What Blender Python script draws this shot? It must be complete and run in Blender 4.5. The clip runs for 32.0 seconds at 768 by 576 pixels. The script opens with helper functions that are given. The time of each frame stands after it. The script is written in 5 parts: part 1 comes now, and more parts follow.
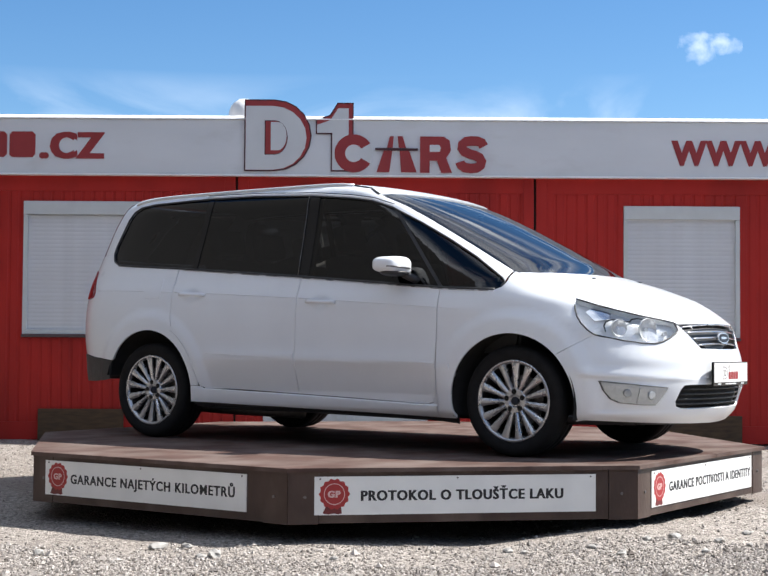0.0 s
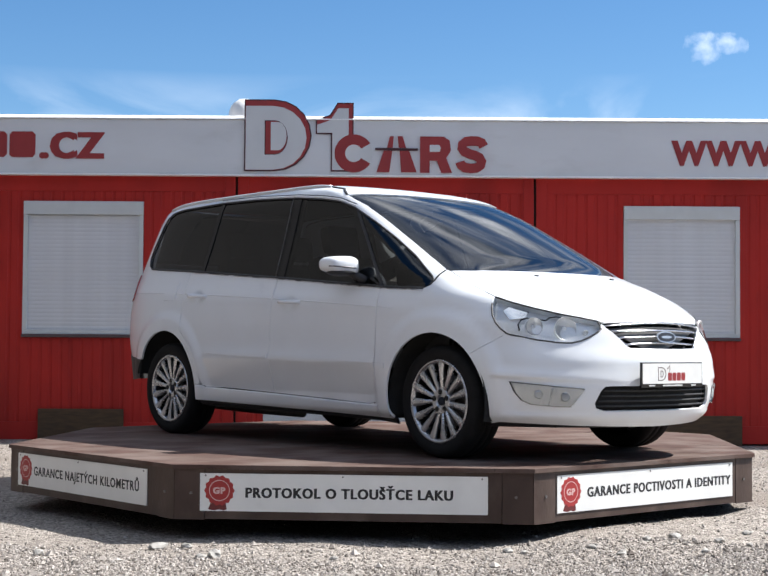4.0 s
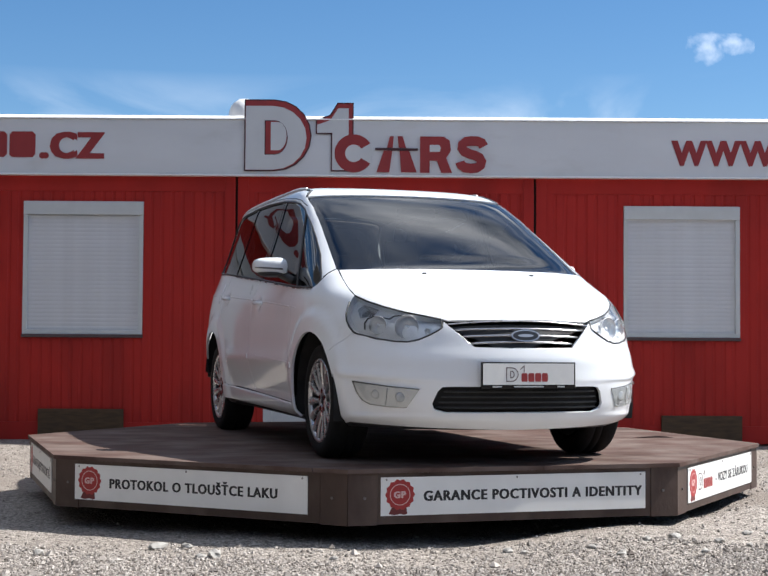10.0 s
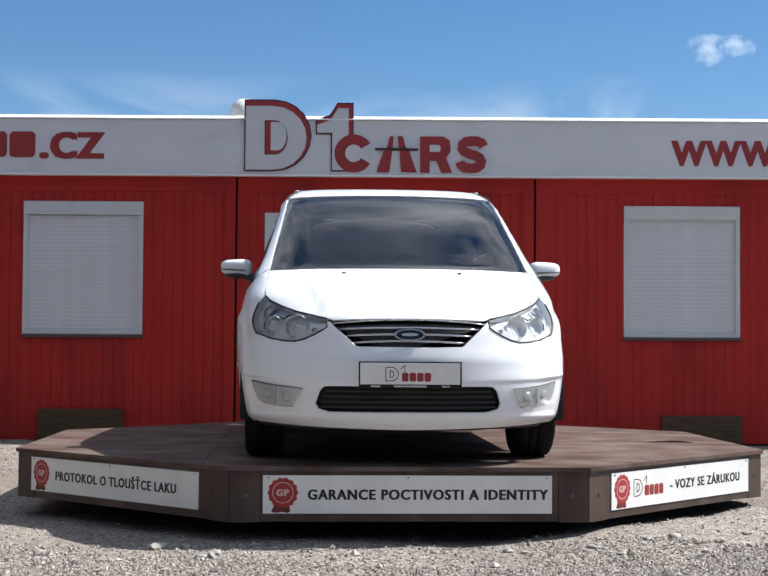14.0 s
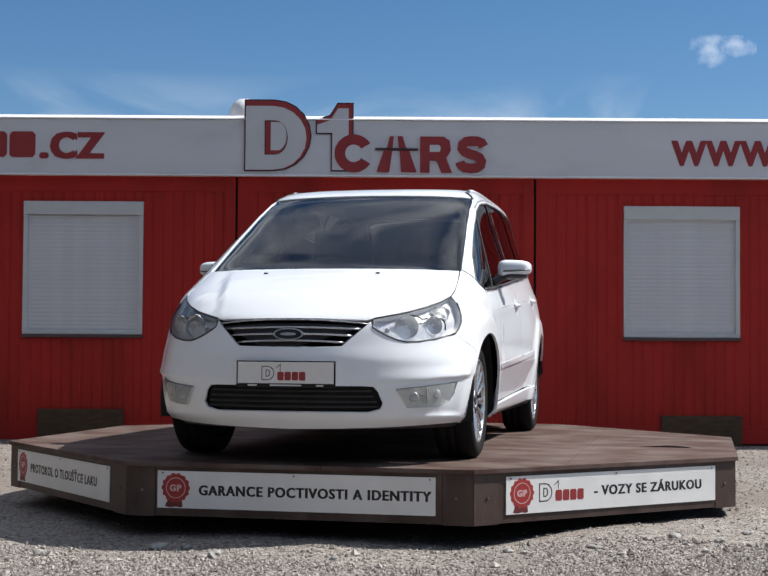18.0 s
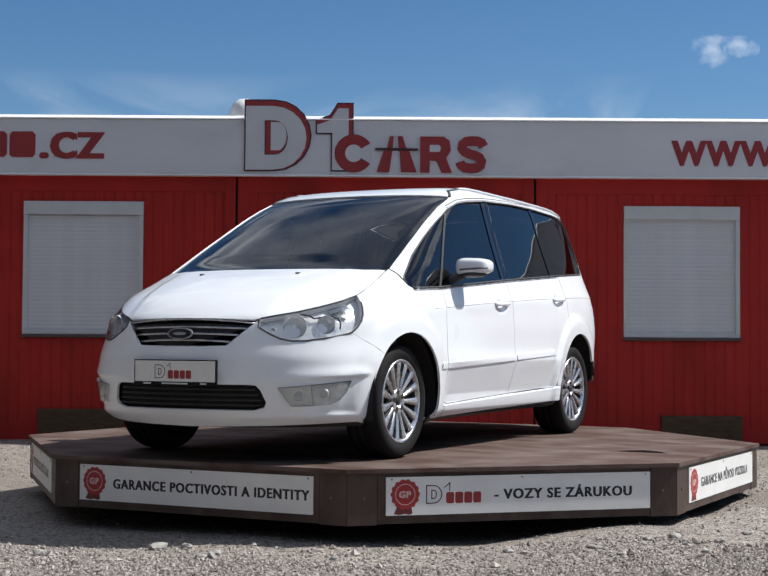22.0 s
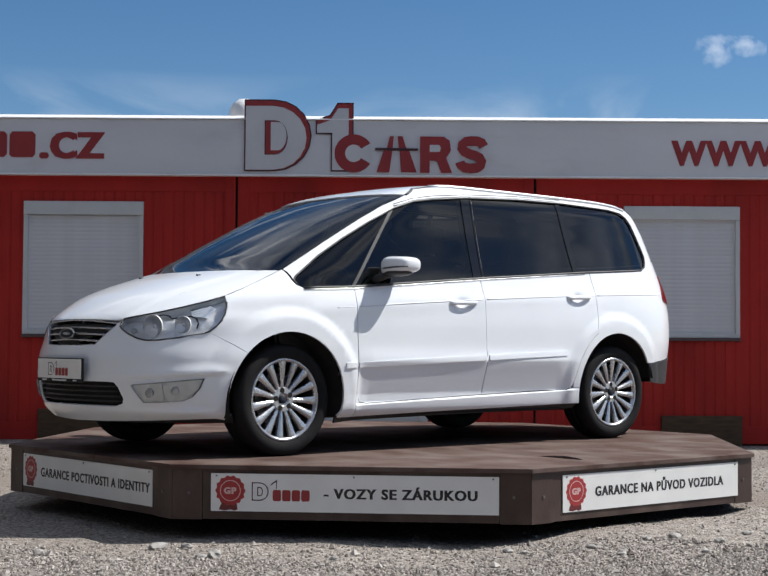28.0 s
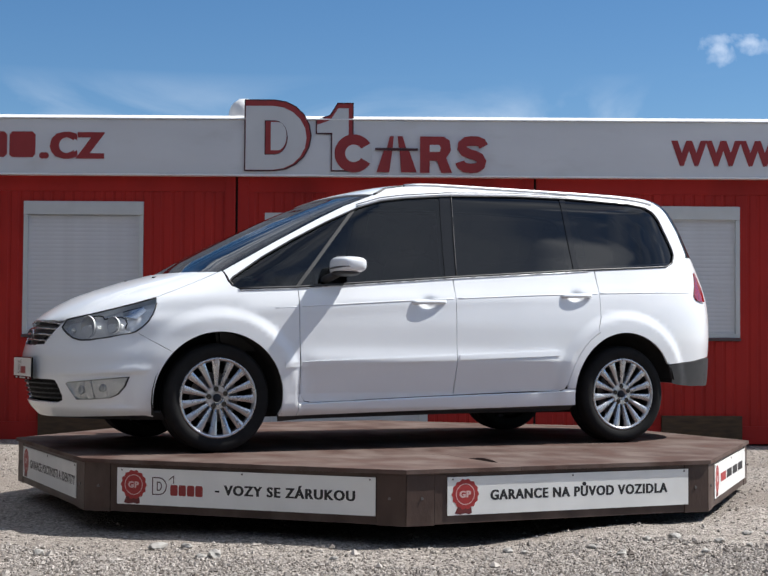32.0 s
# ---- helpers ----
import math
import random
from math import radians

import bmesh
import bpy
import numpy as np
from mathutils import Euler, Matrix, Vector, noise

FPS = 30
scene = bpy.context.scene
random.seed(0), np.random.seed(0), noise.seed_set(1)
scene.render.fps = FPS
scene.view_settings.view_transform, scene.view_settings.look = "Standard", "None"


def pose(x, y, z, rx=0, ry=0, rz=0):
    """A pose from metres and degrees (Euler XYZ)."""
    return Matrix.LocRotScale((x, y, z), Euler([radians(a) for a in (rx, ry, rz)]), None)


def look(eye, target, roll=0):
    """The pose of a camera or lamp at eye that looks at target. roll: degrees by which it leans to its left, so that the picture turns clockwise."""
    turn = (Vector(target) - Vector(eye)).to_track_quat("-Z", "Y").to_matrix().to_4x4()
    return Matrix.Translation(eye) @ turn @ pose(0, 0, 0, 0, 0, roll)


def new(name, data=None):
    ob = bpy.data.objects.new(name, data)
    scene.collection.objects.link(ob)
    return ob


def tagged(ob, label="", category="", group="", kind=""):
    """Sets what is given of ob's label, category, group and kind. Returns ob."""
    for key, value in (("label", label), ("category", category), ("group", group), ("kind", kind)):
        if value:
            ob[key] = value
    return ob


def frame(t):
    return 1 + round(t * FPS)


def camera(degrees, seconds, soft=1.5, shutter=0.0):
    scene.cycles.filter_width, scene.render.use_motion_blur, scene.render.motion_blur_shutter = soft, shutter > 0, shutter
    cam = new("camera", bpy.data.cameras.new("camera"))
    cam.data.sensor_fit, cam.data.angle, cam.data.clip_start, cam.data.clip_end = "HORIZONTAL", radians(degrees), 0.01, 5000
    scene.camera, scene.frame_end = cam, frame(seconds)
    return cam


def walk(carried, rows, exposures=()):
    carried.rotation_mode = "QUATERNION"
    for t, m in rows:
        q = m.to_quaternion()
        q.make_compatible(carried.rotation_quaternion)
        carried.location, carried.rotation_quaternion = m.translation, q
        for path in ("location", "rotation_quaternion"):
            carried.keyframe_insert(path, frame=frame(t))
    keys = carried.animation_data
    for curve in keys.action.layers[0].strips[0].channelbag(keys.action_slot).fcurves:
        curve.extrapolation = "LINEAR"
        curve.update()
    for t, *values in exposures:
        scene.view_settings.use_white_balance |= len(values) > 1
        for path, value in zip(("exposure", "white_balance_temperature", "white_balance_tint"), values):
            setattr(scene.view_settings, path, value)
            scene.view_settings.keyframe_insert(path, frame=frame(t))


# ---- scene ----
# ---------------------------------------------------------------- camera
EYE = Vector((0.0, -10.11, 0.96))
TILT, TURN_LEFT, LEAN = 0.0388, 0.0022, 0.378
AIM = EYE + Vector((-math.sin(TURN_LEFT) * math.cos(TILT), math.cos(TURN_LEFT) * math.cos(TILT), math.sin(TILT)))
cam = camera(29.3, 32.0, soft=1.55)
STILL = look(EYE, AIM, LEAN)
walk(cam, [(0.0, STILL), (32.0, STILL)],
     exposures=[(0.0, 1.0, 6160, 10), (3.0, 0.96, 6160, 10), (6.0, 0.87, 6160, 10), (9.0, 0.8, 6160, 10), (13.0, 0.75, 6160, 10), (16.5, 0.42, 6160, 10), (19.0, 0.33, 6160, 10), (23.0, 0.26, 6160, 10), (28.0, 0.28, 6160, 10), (30.0, 0.36, 6160, 10), (32.0, 0.49, 6160, 10)])

# ---------------------------------------------------------------- world and sun
SUN_WAY = Vector((0.80, 0.185, 1.0)).normalized()
world = bpy.data.worlds.new("sky")
scene.world = world
world.use_nodes = True
wn, wl = world.node_tree.nodes, world.node_tree.links
wn.clear()
w_out, w_bg = wn.new("ShaderNodeOutputWorld"), wn.new("ShaderNodeBackground")
sky = wn.new("ShaderNodeTexSky")
sky.sky_type, sky.sun_disc = "NISHITA", False
sky.sun_elevation = math.asin(SUN_WAY.z)
sky.sun_rotation = math.atan2(SUN_WAY.x, SUN_WAY.y)
sky.altitude, sky.air_density, sky.dust_density, sky.ozone_density = 300, 0.9, 0.25, 2.5
w_sat = wn.new("ShaderNodeHueSaturation")
w_sat.inputs["Saturation"].default_value, w_sat.inputs["Hue"].default_value = 1.22, 0.499
wl.new(sky.outputs["Color"], w_sat.inputs["Color"])


def sky_layer(below, stretch, scale, lo, hi, low_z, high_z, colour, most, detail=7, base=None, shift=(0, 0, 0), ceiling=None):
    """A layer of cloud over the sky's colour, drawn on a flat sheet high above and fading towards the horizon."""
    tc, sp, mx, dv = wn.new("ShaderNodeTexCoord"), wn.new("ShaderNodeSeparateXYZ"), wn.new("ShaderNodeMath"), wn.new("ShaderNodeVectorMath")
    wl.new(tc.outputs["Generated"], sp.inputs[0])
    mx.operation, mx.inputs[1].default_value = "MAXIMUM", 0.05
    wl.new(sp.outputs["Z"], mx.inputs[0])
    cb = wn.new("ShaderNodeCombineXYZ")
    for k in range(3):
        wl.new(mx.outputs[0], cb.inputs[k])
    dv.operation = "DIVIDE"
    wl.new(tc.outputs["Generated"], dv.inputs[0])
    wl.new(cb.outputs[0], dv.inputs[1])
    mp, nz, rp, fd, ml, mix = (wn.new("ShaderNodeMapping"), wn.new("ShaderNodeTexNoise"), wn.new("ShaderNodeMapRange"), wn.new("ShaderNodeMapRange"),
                               wn.new("ShaderNodeMath"), wn.new("ShaderNodeMix"))
    mp.inputs["Scale"].default_value, mp.inputs["Location"].default_value = stretch, shift
    nz.inputs["Scale"].default_value, nz.inputs["Detail"].default_value, nz.inputs["Distortion"].default_value = scale, detail, 0.5
    rp.inputs["From Min"].default_value, rp.inputs["From Max"].default_value, rp.inputs["To Max"].default_value = lo, hi, most
    fd.inputs["From Min"].default_value, fd.inputs["From Max"].default_value = low_z, high_z
    wl.new(dv.outputs[0], mp.inputs["Vector"])
    wl.new(mp.outputs[0], nz.inputs["Vector"])
    wl.new(nz.outputs["Fac"], rp.inputs["Value"])
    wl.new(sp.outputs["Z"], fd.inputs["Value"])
    ml.operation = "MULTIPLY"
    wl.new(rp.outputs[0], ml.inputs[0])
    wl.new(fd.outputs[0], ml.inputs[1])
    if ceiling:
        # thins out overhead
        fc, mc = wn.new("ShaderNodeMapRange"), wn.new("ShaderNodeMath")
        fc.inputs["From Min"].default_value, fc.inputs["From Max"].default_value = ceiling[1], ceiling[0]
        wl.new(sp.outputs["Z"], fc.inputs["Value"])
        mc.operation = "MULTIPLY"
        wl.new(ml.outputs[0], mc.inputs[0])
        wl.new(fc.outputs[0], mc.inputs[1])
        ml = mc
    mix.data_type = "RGBA"
    mix.inputs["B"].default_value = (*colour, 1)
    if base:
        # sunlit tops and greyer hollows within the cloud
        nz2, rp2, tone = wn.new("ShaderNodeTexNoise"), wn.new("ShaderNodeMapRange"), wn.new("ShaderNodeMix")
        nz2.inputs["Scale"].default_value, nz2.inputs["Detail"].default_value = scale * 1.7, detail
        rp2.inputs["From Min"].default_value, rp2.inputs["From Max"].default_value = 0.36, 0.62
        wl.new(mp.outputs[0], nz2.inputs["Vector"])
        wl.new(nz2.outputs["Fac"], rp2.inputs["Value"])
        tone.data_type = "RGBA"
        tone.inputs["A"].default_value, tone.inputs["B"].default_value = (*base, 1), (*colour, 1)
        wl.new(rp2.outputs[0], tone.inputs["Factor"])
        wl.new(tone.outputs["Result"], mix.inputs["B"])
    wl.new(ml.outputs[0], mix.inputs["Factor"])
    wl.new(below, mix.inputs["A"])
    return mix.outputs["Result"]


w_wisps = sky_layer(w_sat.outputs["Color"], (0.55, 0.30, 1), 1.3, 0.47, 0.68, 0.182, 0.156, (9.0, 9.5, 10.2), 0.6)
w_heaps = sky_layer(w_wisps, (0.8, 1.1, 1), 1.7, 0.485, 0.62, 0.36, 0.52, (15.0, 15.0, 15.2), 0.95, 5, base=(2.2, 2.6, 3.3), shift=(-0.68, -1.29, 0))
w_streaks = sky_layer(w_heaps, (1.3, 0.45, 1), 1.9, 0.46, 0.66, 0.36, 0.48, (9.0, 9.3, 9.8), 0.65, 5, shift=(4.0, 1.78, 0))
w_bank = sky_layer(w_streaks, (1.0, 1.0, 1), 1.9, 0.53, 0.62, 0.24, 0.30, (15.0, 15.2, 15.6), 0.8, 6, base=(4.4, 4.8, 5.4), shift=(2.3, 0.4, 0), ceiling=(0.68, 0.82))
wl.new(w_bank, w_bg.inputs["Color"])
wl.new(w_bg.outputs["Background"], w_out.inputs["Surface"])
w_bg.inputs["Strength"].default_value = 0.071
sun = new("sun", bpy.data.lights.new("sun", "SUN"))
sun.data.energy, sun.data.angle, sun.data.color = 5.0, radians(0.55), (1.0, 0.94, 0.85)
sun.matrix_world = look(SUN_WAY * 50, (0, 0, 0))


# ---------------------------------------------------------------- materials
def mat(name, colour, rough=0.5, metal=0.0, vary=0.0, scale=8.0, bump=0.0, bump_scale=60.0, coat=0.0,
        stretch=(1, 1, 1), dirt=None, dirt_at=(0.55, 0.8), dirt_scale=2.0, spec=0.5, each=0.0):
    m = bpy.data.materials.new(name)
    m.use_nodes = True
    n, l = m.node_tree.nodes, m.node_tree.links
    b = n["Principled BSDF"]
    b.inputs["Base Color"].default_value = (*colour, 1)
    b.inputs["Roughness"].default_value, b.inputs["Metallic"].default_value = rough, metal
    b.inputs["Coat Weight"].default_value, b.inputs["Coat Roughness"].default_value = coat, 0.03
    b.inputs["Specular IOR Level"].default_value = spec
    tc, mp = n.new("ShaderNodeTexCoord"), n.new("ShaderNodeMapping")
    mp.inputs["Scale"].default_value = stretch
    l.new(tc.outputs["Object"], mp.inputs["Vector"])
    out = None
    if vary:
        t, hs = n.new("ShaderNodeTexNoise"), n.new("ShaderNodeHueSaturation")
        t.inputs["Scale"].default_value, t.inputs["Detail"].default_value = scale, 6
        l.new(mp.outputs["Vector"], t.inputs["Vector"])
        r = n.new("ShaderNodeMapRange")
        r.inputs["From Min"].default_value, r.inputs["From Max"].default_value = 0.3, 0.7
        r.inputs["To Min"].default_value, r.inputs["To Max"].default_value = 1 - vary, 1 + vary
        l.new(t.outputs["Fac"], r.inputs["Value"])
        value = r.outputs["Result"]
        if each:
            oi, ma = n.new("ShaderNodeObjectInfo"), n.new("ShaderNodeMath")
            ma.operation = "MULTIPLY_ADD"
            l.new(oi.outputs["Random"], ma.inputs[0])
            ma.inputs[1].default_value = each
            l.new(value, ma.inputs[2])
            value = ma.outputs[0]
        hs.inputs["Color"].default_value = (*colour, 1)
        l.new(value, hs.inputs["Value"])
        out = hs.outputs["Color"]
        r2 = n.new("ShaderNodeMapRange")
        r2.inputs["To Min"].default_value, r2.inputs["To Max"].default_value = max(0, rough - 0.12), min(1, rough + 0.12)
        l.new(t.outputs["Fac"], r2.inputs["Value"])
        l.new(r2.outputs["Result"], b.inputs["Roughness"])
    if dirt:
        t, r, mx = n.new("ShaderNodeTexNoise"), n.new("ShaderNodeValToRGB"), n.new("ShaderNodeMix")
        t.inputs["Scale"].default_value, t.inputs["Detail"].default_value = dirt_scale, 8
        l.new(mp.outputs["Vector"], t.inputs["Vector"])
        l.new(t.outputs["Fac"], r.inputs["Fac"])
        r.color_ramp.elements[0].position, r.color_ramp.elements[1].position = dirt_at
        mx.data_type = "RGBA"
        mx.inputs["A"].default_value, mx.inputs["B"].default_value = (*colour, 1), (*dirt, 1)
        l.new(r.outputs["Color"], mx.inputs["Factor"])
        if out:
            l.new(out, mx.inputs["A"])
        out = mx.outputs["Result"]
    if out:
        l.new(out, b.inputs["Base Color"])
    if bump:
        t, bp = n.new("ShaderNodeTexNoise"), n.new("ShaderNodeBump")
        t.inputs["Scale"].default_value, t.inputs["Detail"].default_value = bump_scale, 5
        l.new(mp.outputs["Vector"], t.inputs["Vector"])
        l.new(t.outputs["Fac"], bp.inputs["Height"])
        bp.inputs["Strength"].default_value, bp.inputs["Distance"].default_value = bump, 0.01
        l.new(bp.outputs["Normal"], b.inputs["Normal"])
    return m


def glass_mat(name, tint, rough=0.0, ior=1.5):
    """Thin tinted pane: clear through, mirror-like at grazing angles."""
    m = bpy.data.materials.new(name)
    m.use_nodes = True
    n, l = m.node_tree.nodes, m.node_tree.links
    n.remove(n["Principled BSDF"])
    tr, gl, mx, fr = (n.new("ShaderNodeBsdfTransparent"), n.new("ShaderNodeBsdfGlossy"),
                      n.new("ShaderNodeMixShader"), n.new("ShaderNodeFresnel"))
    tr.inputs["Color"].default_value = (*tint, 1)
    gl.inputs["Roughness"].default_value = rough
    fr.inputs["IOR"].default_value = ior
    l.new(fr.outputs["Fac"], mx.inputs["Fac"])
    l.new(tr.outputs["BSDF"], mx.inputs[1])
    l.new(gl.outputs["BSDF"], mx.inputs[2])
    l.new(mx.outputs["Shader"], n["Material Output"].inputs["Surface"])
    return m


PAINT = mat("white_car_paint", (0.78, 0.805, 0.835), 0.32, coat=0.8, vary=0.02, scale=3.0, spec=0.1)
TRIM = mat("black_plastic_trim", (0.022, 0.022, 0.024), 0.5, vary=0.15, scale=30)
GLOSS_BLACK = mat("gloss_black", (0.008, 0.008, 0.009), 0.12)
RUBBER = mat("tyre_rubber", (0.015, 0.015, 0.0155), 0.75, vary=0.2, scale=20, bump=0.2, bump_scale=90, spec=0.12)
ALLOY = mat("silver_alloy", (0.52, 0.53, 0.55), 0.28, metal=0.85, vary=0.05, scale=12)
CHROME = mat("chrome", (0.75, 0.76, 0.78), 0.08, metal=1.0)
GREY_PLASTIC = mat("grey_plastic", (0.024, 0.024, 0.026), 0.6, vary=0.1, scale=25)
DARK_UNDER = mat("underbody_black", (0.028, 0.028, 0.028), 0.9, vary=0.2, scale=9, spec=0.1)
SEAT_CLOTH = mat("dark_seat_cloth", (0.035, 0.035, 0.04), 0.9, vary=0.15, scale=60, bump=0.3, bump_scale=200)
LINER = mat("pale_headliner", (0.24, 0.24, 0.23), 0.9, vary=0.05, scale=30)
FACET = mat("faceted_reflector", (0.75, 0.76, 0.78), 0.2, metal=0.3, bump=0.6, bump_scale=28)
FOG_REFLECTOR = mat("fog_reflector", (0.52, 0.54, 0.56), 0.24, metal=0.5, bump=0.5, bump_scale=32)
BADGE_RING = mat("badge_ring", (0.55, 0.55, 0.56), 0.2, metal=0.6)
GRILLE_BAR = mat("dark_chrome_bar", (0.5, 0.5, 0.52), 0.22, metal=0.9)
FRIT = mat("black_window_band", (0.006, 0.006, 0.007), 0.06)
GLASS_CLEAR = glass_mat("windscreen_glass", (0.22, 0.24, 0.24), ior=1.8)
GLASS_DARK = glass_mat("tinted_side_glass", (0.12, 0.13, 0.132), ior=1.62)
GLASS_PRIVACY = glass_mat("privacy_glass", (0.03, 0.033, 0.038), ior=1.66)
LAMP_GLASS = glass_mat("lamp_lens", (0.97, 0.98, 0.98), ior=1.4)
LAMP_CHROME = mat("lamp_chrome", (0.80, 0.81, 0.83), 0.10, metal=1.0)
BOWL_GREY = mat("smoked_bowl", (0.60, 0.61, 0.63), 0.25, metal=0.35, bump=0.5, bump_scale=34)
BARREL = mat("shaded_alloy_barrel", (0.05, 0.05, 0.052), 0.5, metal=0.5)
LAMP_SILVER = mat("lamp_silver", (0.74, 0.75, 0.77), 0.45, metal=0.1)
BADGE_DARK = mat("badge_dark", (0.02, 0.023, 0.032), 0.6, spec=0.2)
RAIL = mat("silver_rail", (0.70, 0.70, 0.71), 0.35, metal=0.5)
LAMP_HOUSING = mat("lamp_housing_grey", (0.10, 0.10, 0.105), 0.35, metal=0.4)
RED_LENS = mat("red_lamp_lens", (0.25, 0.009, 0.012), 0.15, coat=1.0, vary=0.3, scale=60)
PLATE_WHITE = mat("plate_white", (0.72, 0.72, 0.70), 0.45, vary=0.03, scale=20)
SIGN_WHITE = mat("sign_white", (0.74, 0.74, 0.72), 0.5, vary=0.05, scale=5, dirt=(0.5, 0.48, 0.44), dirt_at=(0.62, 0.9))
INK = mat("black_ink", (0.012, 0.012, 0.014), 0.5)
INK_RED = mat("red_ink", (0.33, 0.025, 0.025), 0.5, vary=0.08, scale=40)
INK_DARK_RED = mat("dark_red_ink", (0.13, 0.018, 0.018), 0.5, vary=0.1, scale=40)
INK_PALE = mat("pale_pink_ink", (0.62, 0.42, 0.40), 0.5)
LOGO_RED = mat("logo_red", (0.28, 0.026, 0.026), 0.5, vary=0.08, scale=6)
LOGO_EDGE = mat("logo_dark_edge", (0.05, 0.012, 0.016), 0.5)
LOGO_GREY = mat("logo_pale_grey", (0.57, 0.58, 0.59), 0.45, vary=0.03, scale=4)
FASCIA = mat("white_fascia_sheet", (0.63, 0.64, 0.66), 0.42, vary=0.04, scale=1.2, dirt=(0.50, 0.50, 0.50), dirt_at=(0.6, 0.9), dirt_scale=1.5, stretch=(1, 1, 3))
FLASHING = mat("white_metal_flashing", (0.82, 0.82, 0.82), 0.35, vary=0.04, scale=4)
RED_WALL = mat("red_container_paint", (0.375, 0.021, 0.0155), 0.6, vary=0.10, scale=3.0, stretch=(1, 1, 0.35),
               dirt=(0.22, 0.014, 0.011), dirt_at=(0.5, 0.85), dirt_scale=1.6, bump=0.08, bump_scale=30, spec=0.22)
SHUTTER = mat("white_shutter_slat", (0.58, 0.59, 0.61), 0.45, vary=0.05, scale=6, each=0.03)
FRAME_WHITE = mat("white_window_frame", (0.55, 0.565, 0.56), 0.4, vary=0.04, scale=8)
SILL_DARK = mat("dark_sill", (0.08, 0.05, 0.05), 0.5, vary=0.1, scale=20)
SEAM_BLACK = mat("black_joint", (0.012, 0.008, 0.008), 0.9)
OLD_BOARD = mat("weathered_brown_board", (0.075, 0.045, 0.022), 0.85, vary=0.35, scale=7, stretch=(1, 1, 6), bump=0.3, bump_scale=40)
DECK = mat("brown_deck_board", (0.080, 0.050, 0.042), 0.75, vary=0.24, scale=7.0, dirt=(0.15, 0.116, 0.102), dirt_at=(0.40, 0.66), dirt_scale=3.2,
           stretch=(1.1, 0.8, 1), bump=0.25, bump_scale=26, each=0.16, spec=0.08)
DECK_SIDE = mat("dark_brown_side_board", (0.057, 0.036, 0.029), 0.5, vary=0.25, scale=6, stretch=(1, 1, 0.5), dirt=(0.12, 0.088, 0.072),
                dirt_at=(0.48, 0.8), dirt_scale=4, bump=0.15, bump_scale=60, spec=0.3)
STEEL = mat("dull_steel", (0.16, 0.15, 0.145), 0.5, metal=0.8, vary=0.2, scale=30)
DOME = mat("white_plastic_dome", (0.72, 0.73, 0.74), 0.4, vary=0.03, scale=5)
ROOF_FELT = mat("roof_sheet", (0.35, 0.35, 0.35), 0.7, vary=0.1, scale=3)


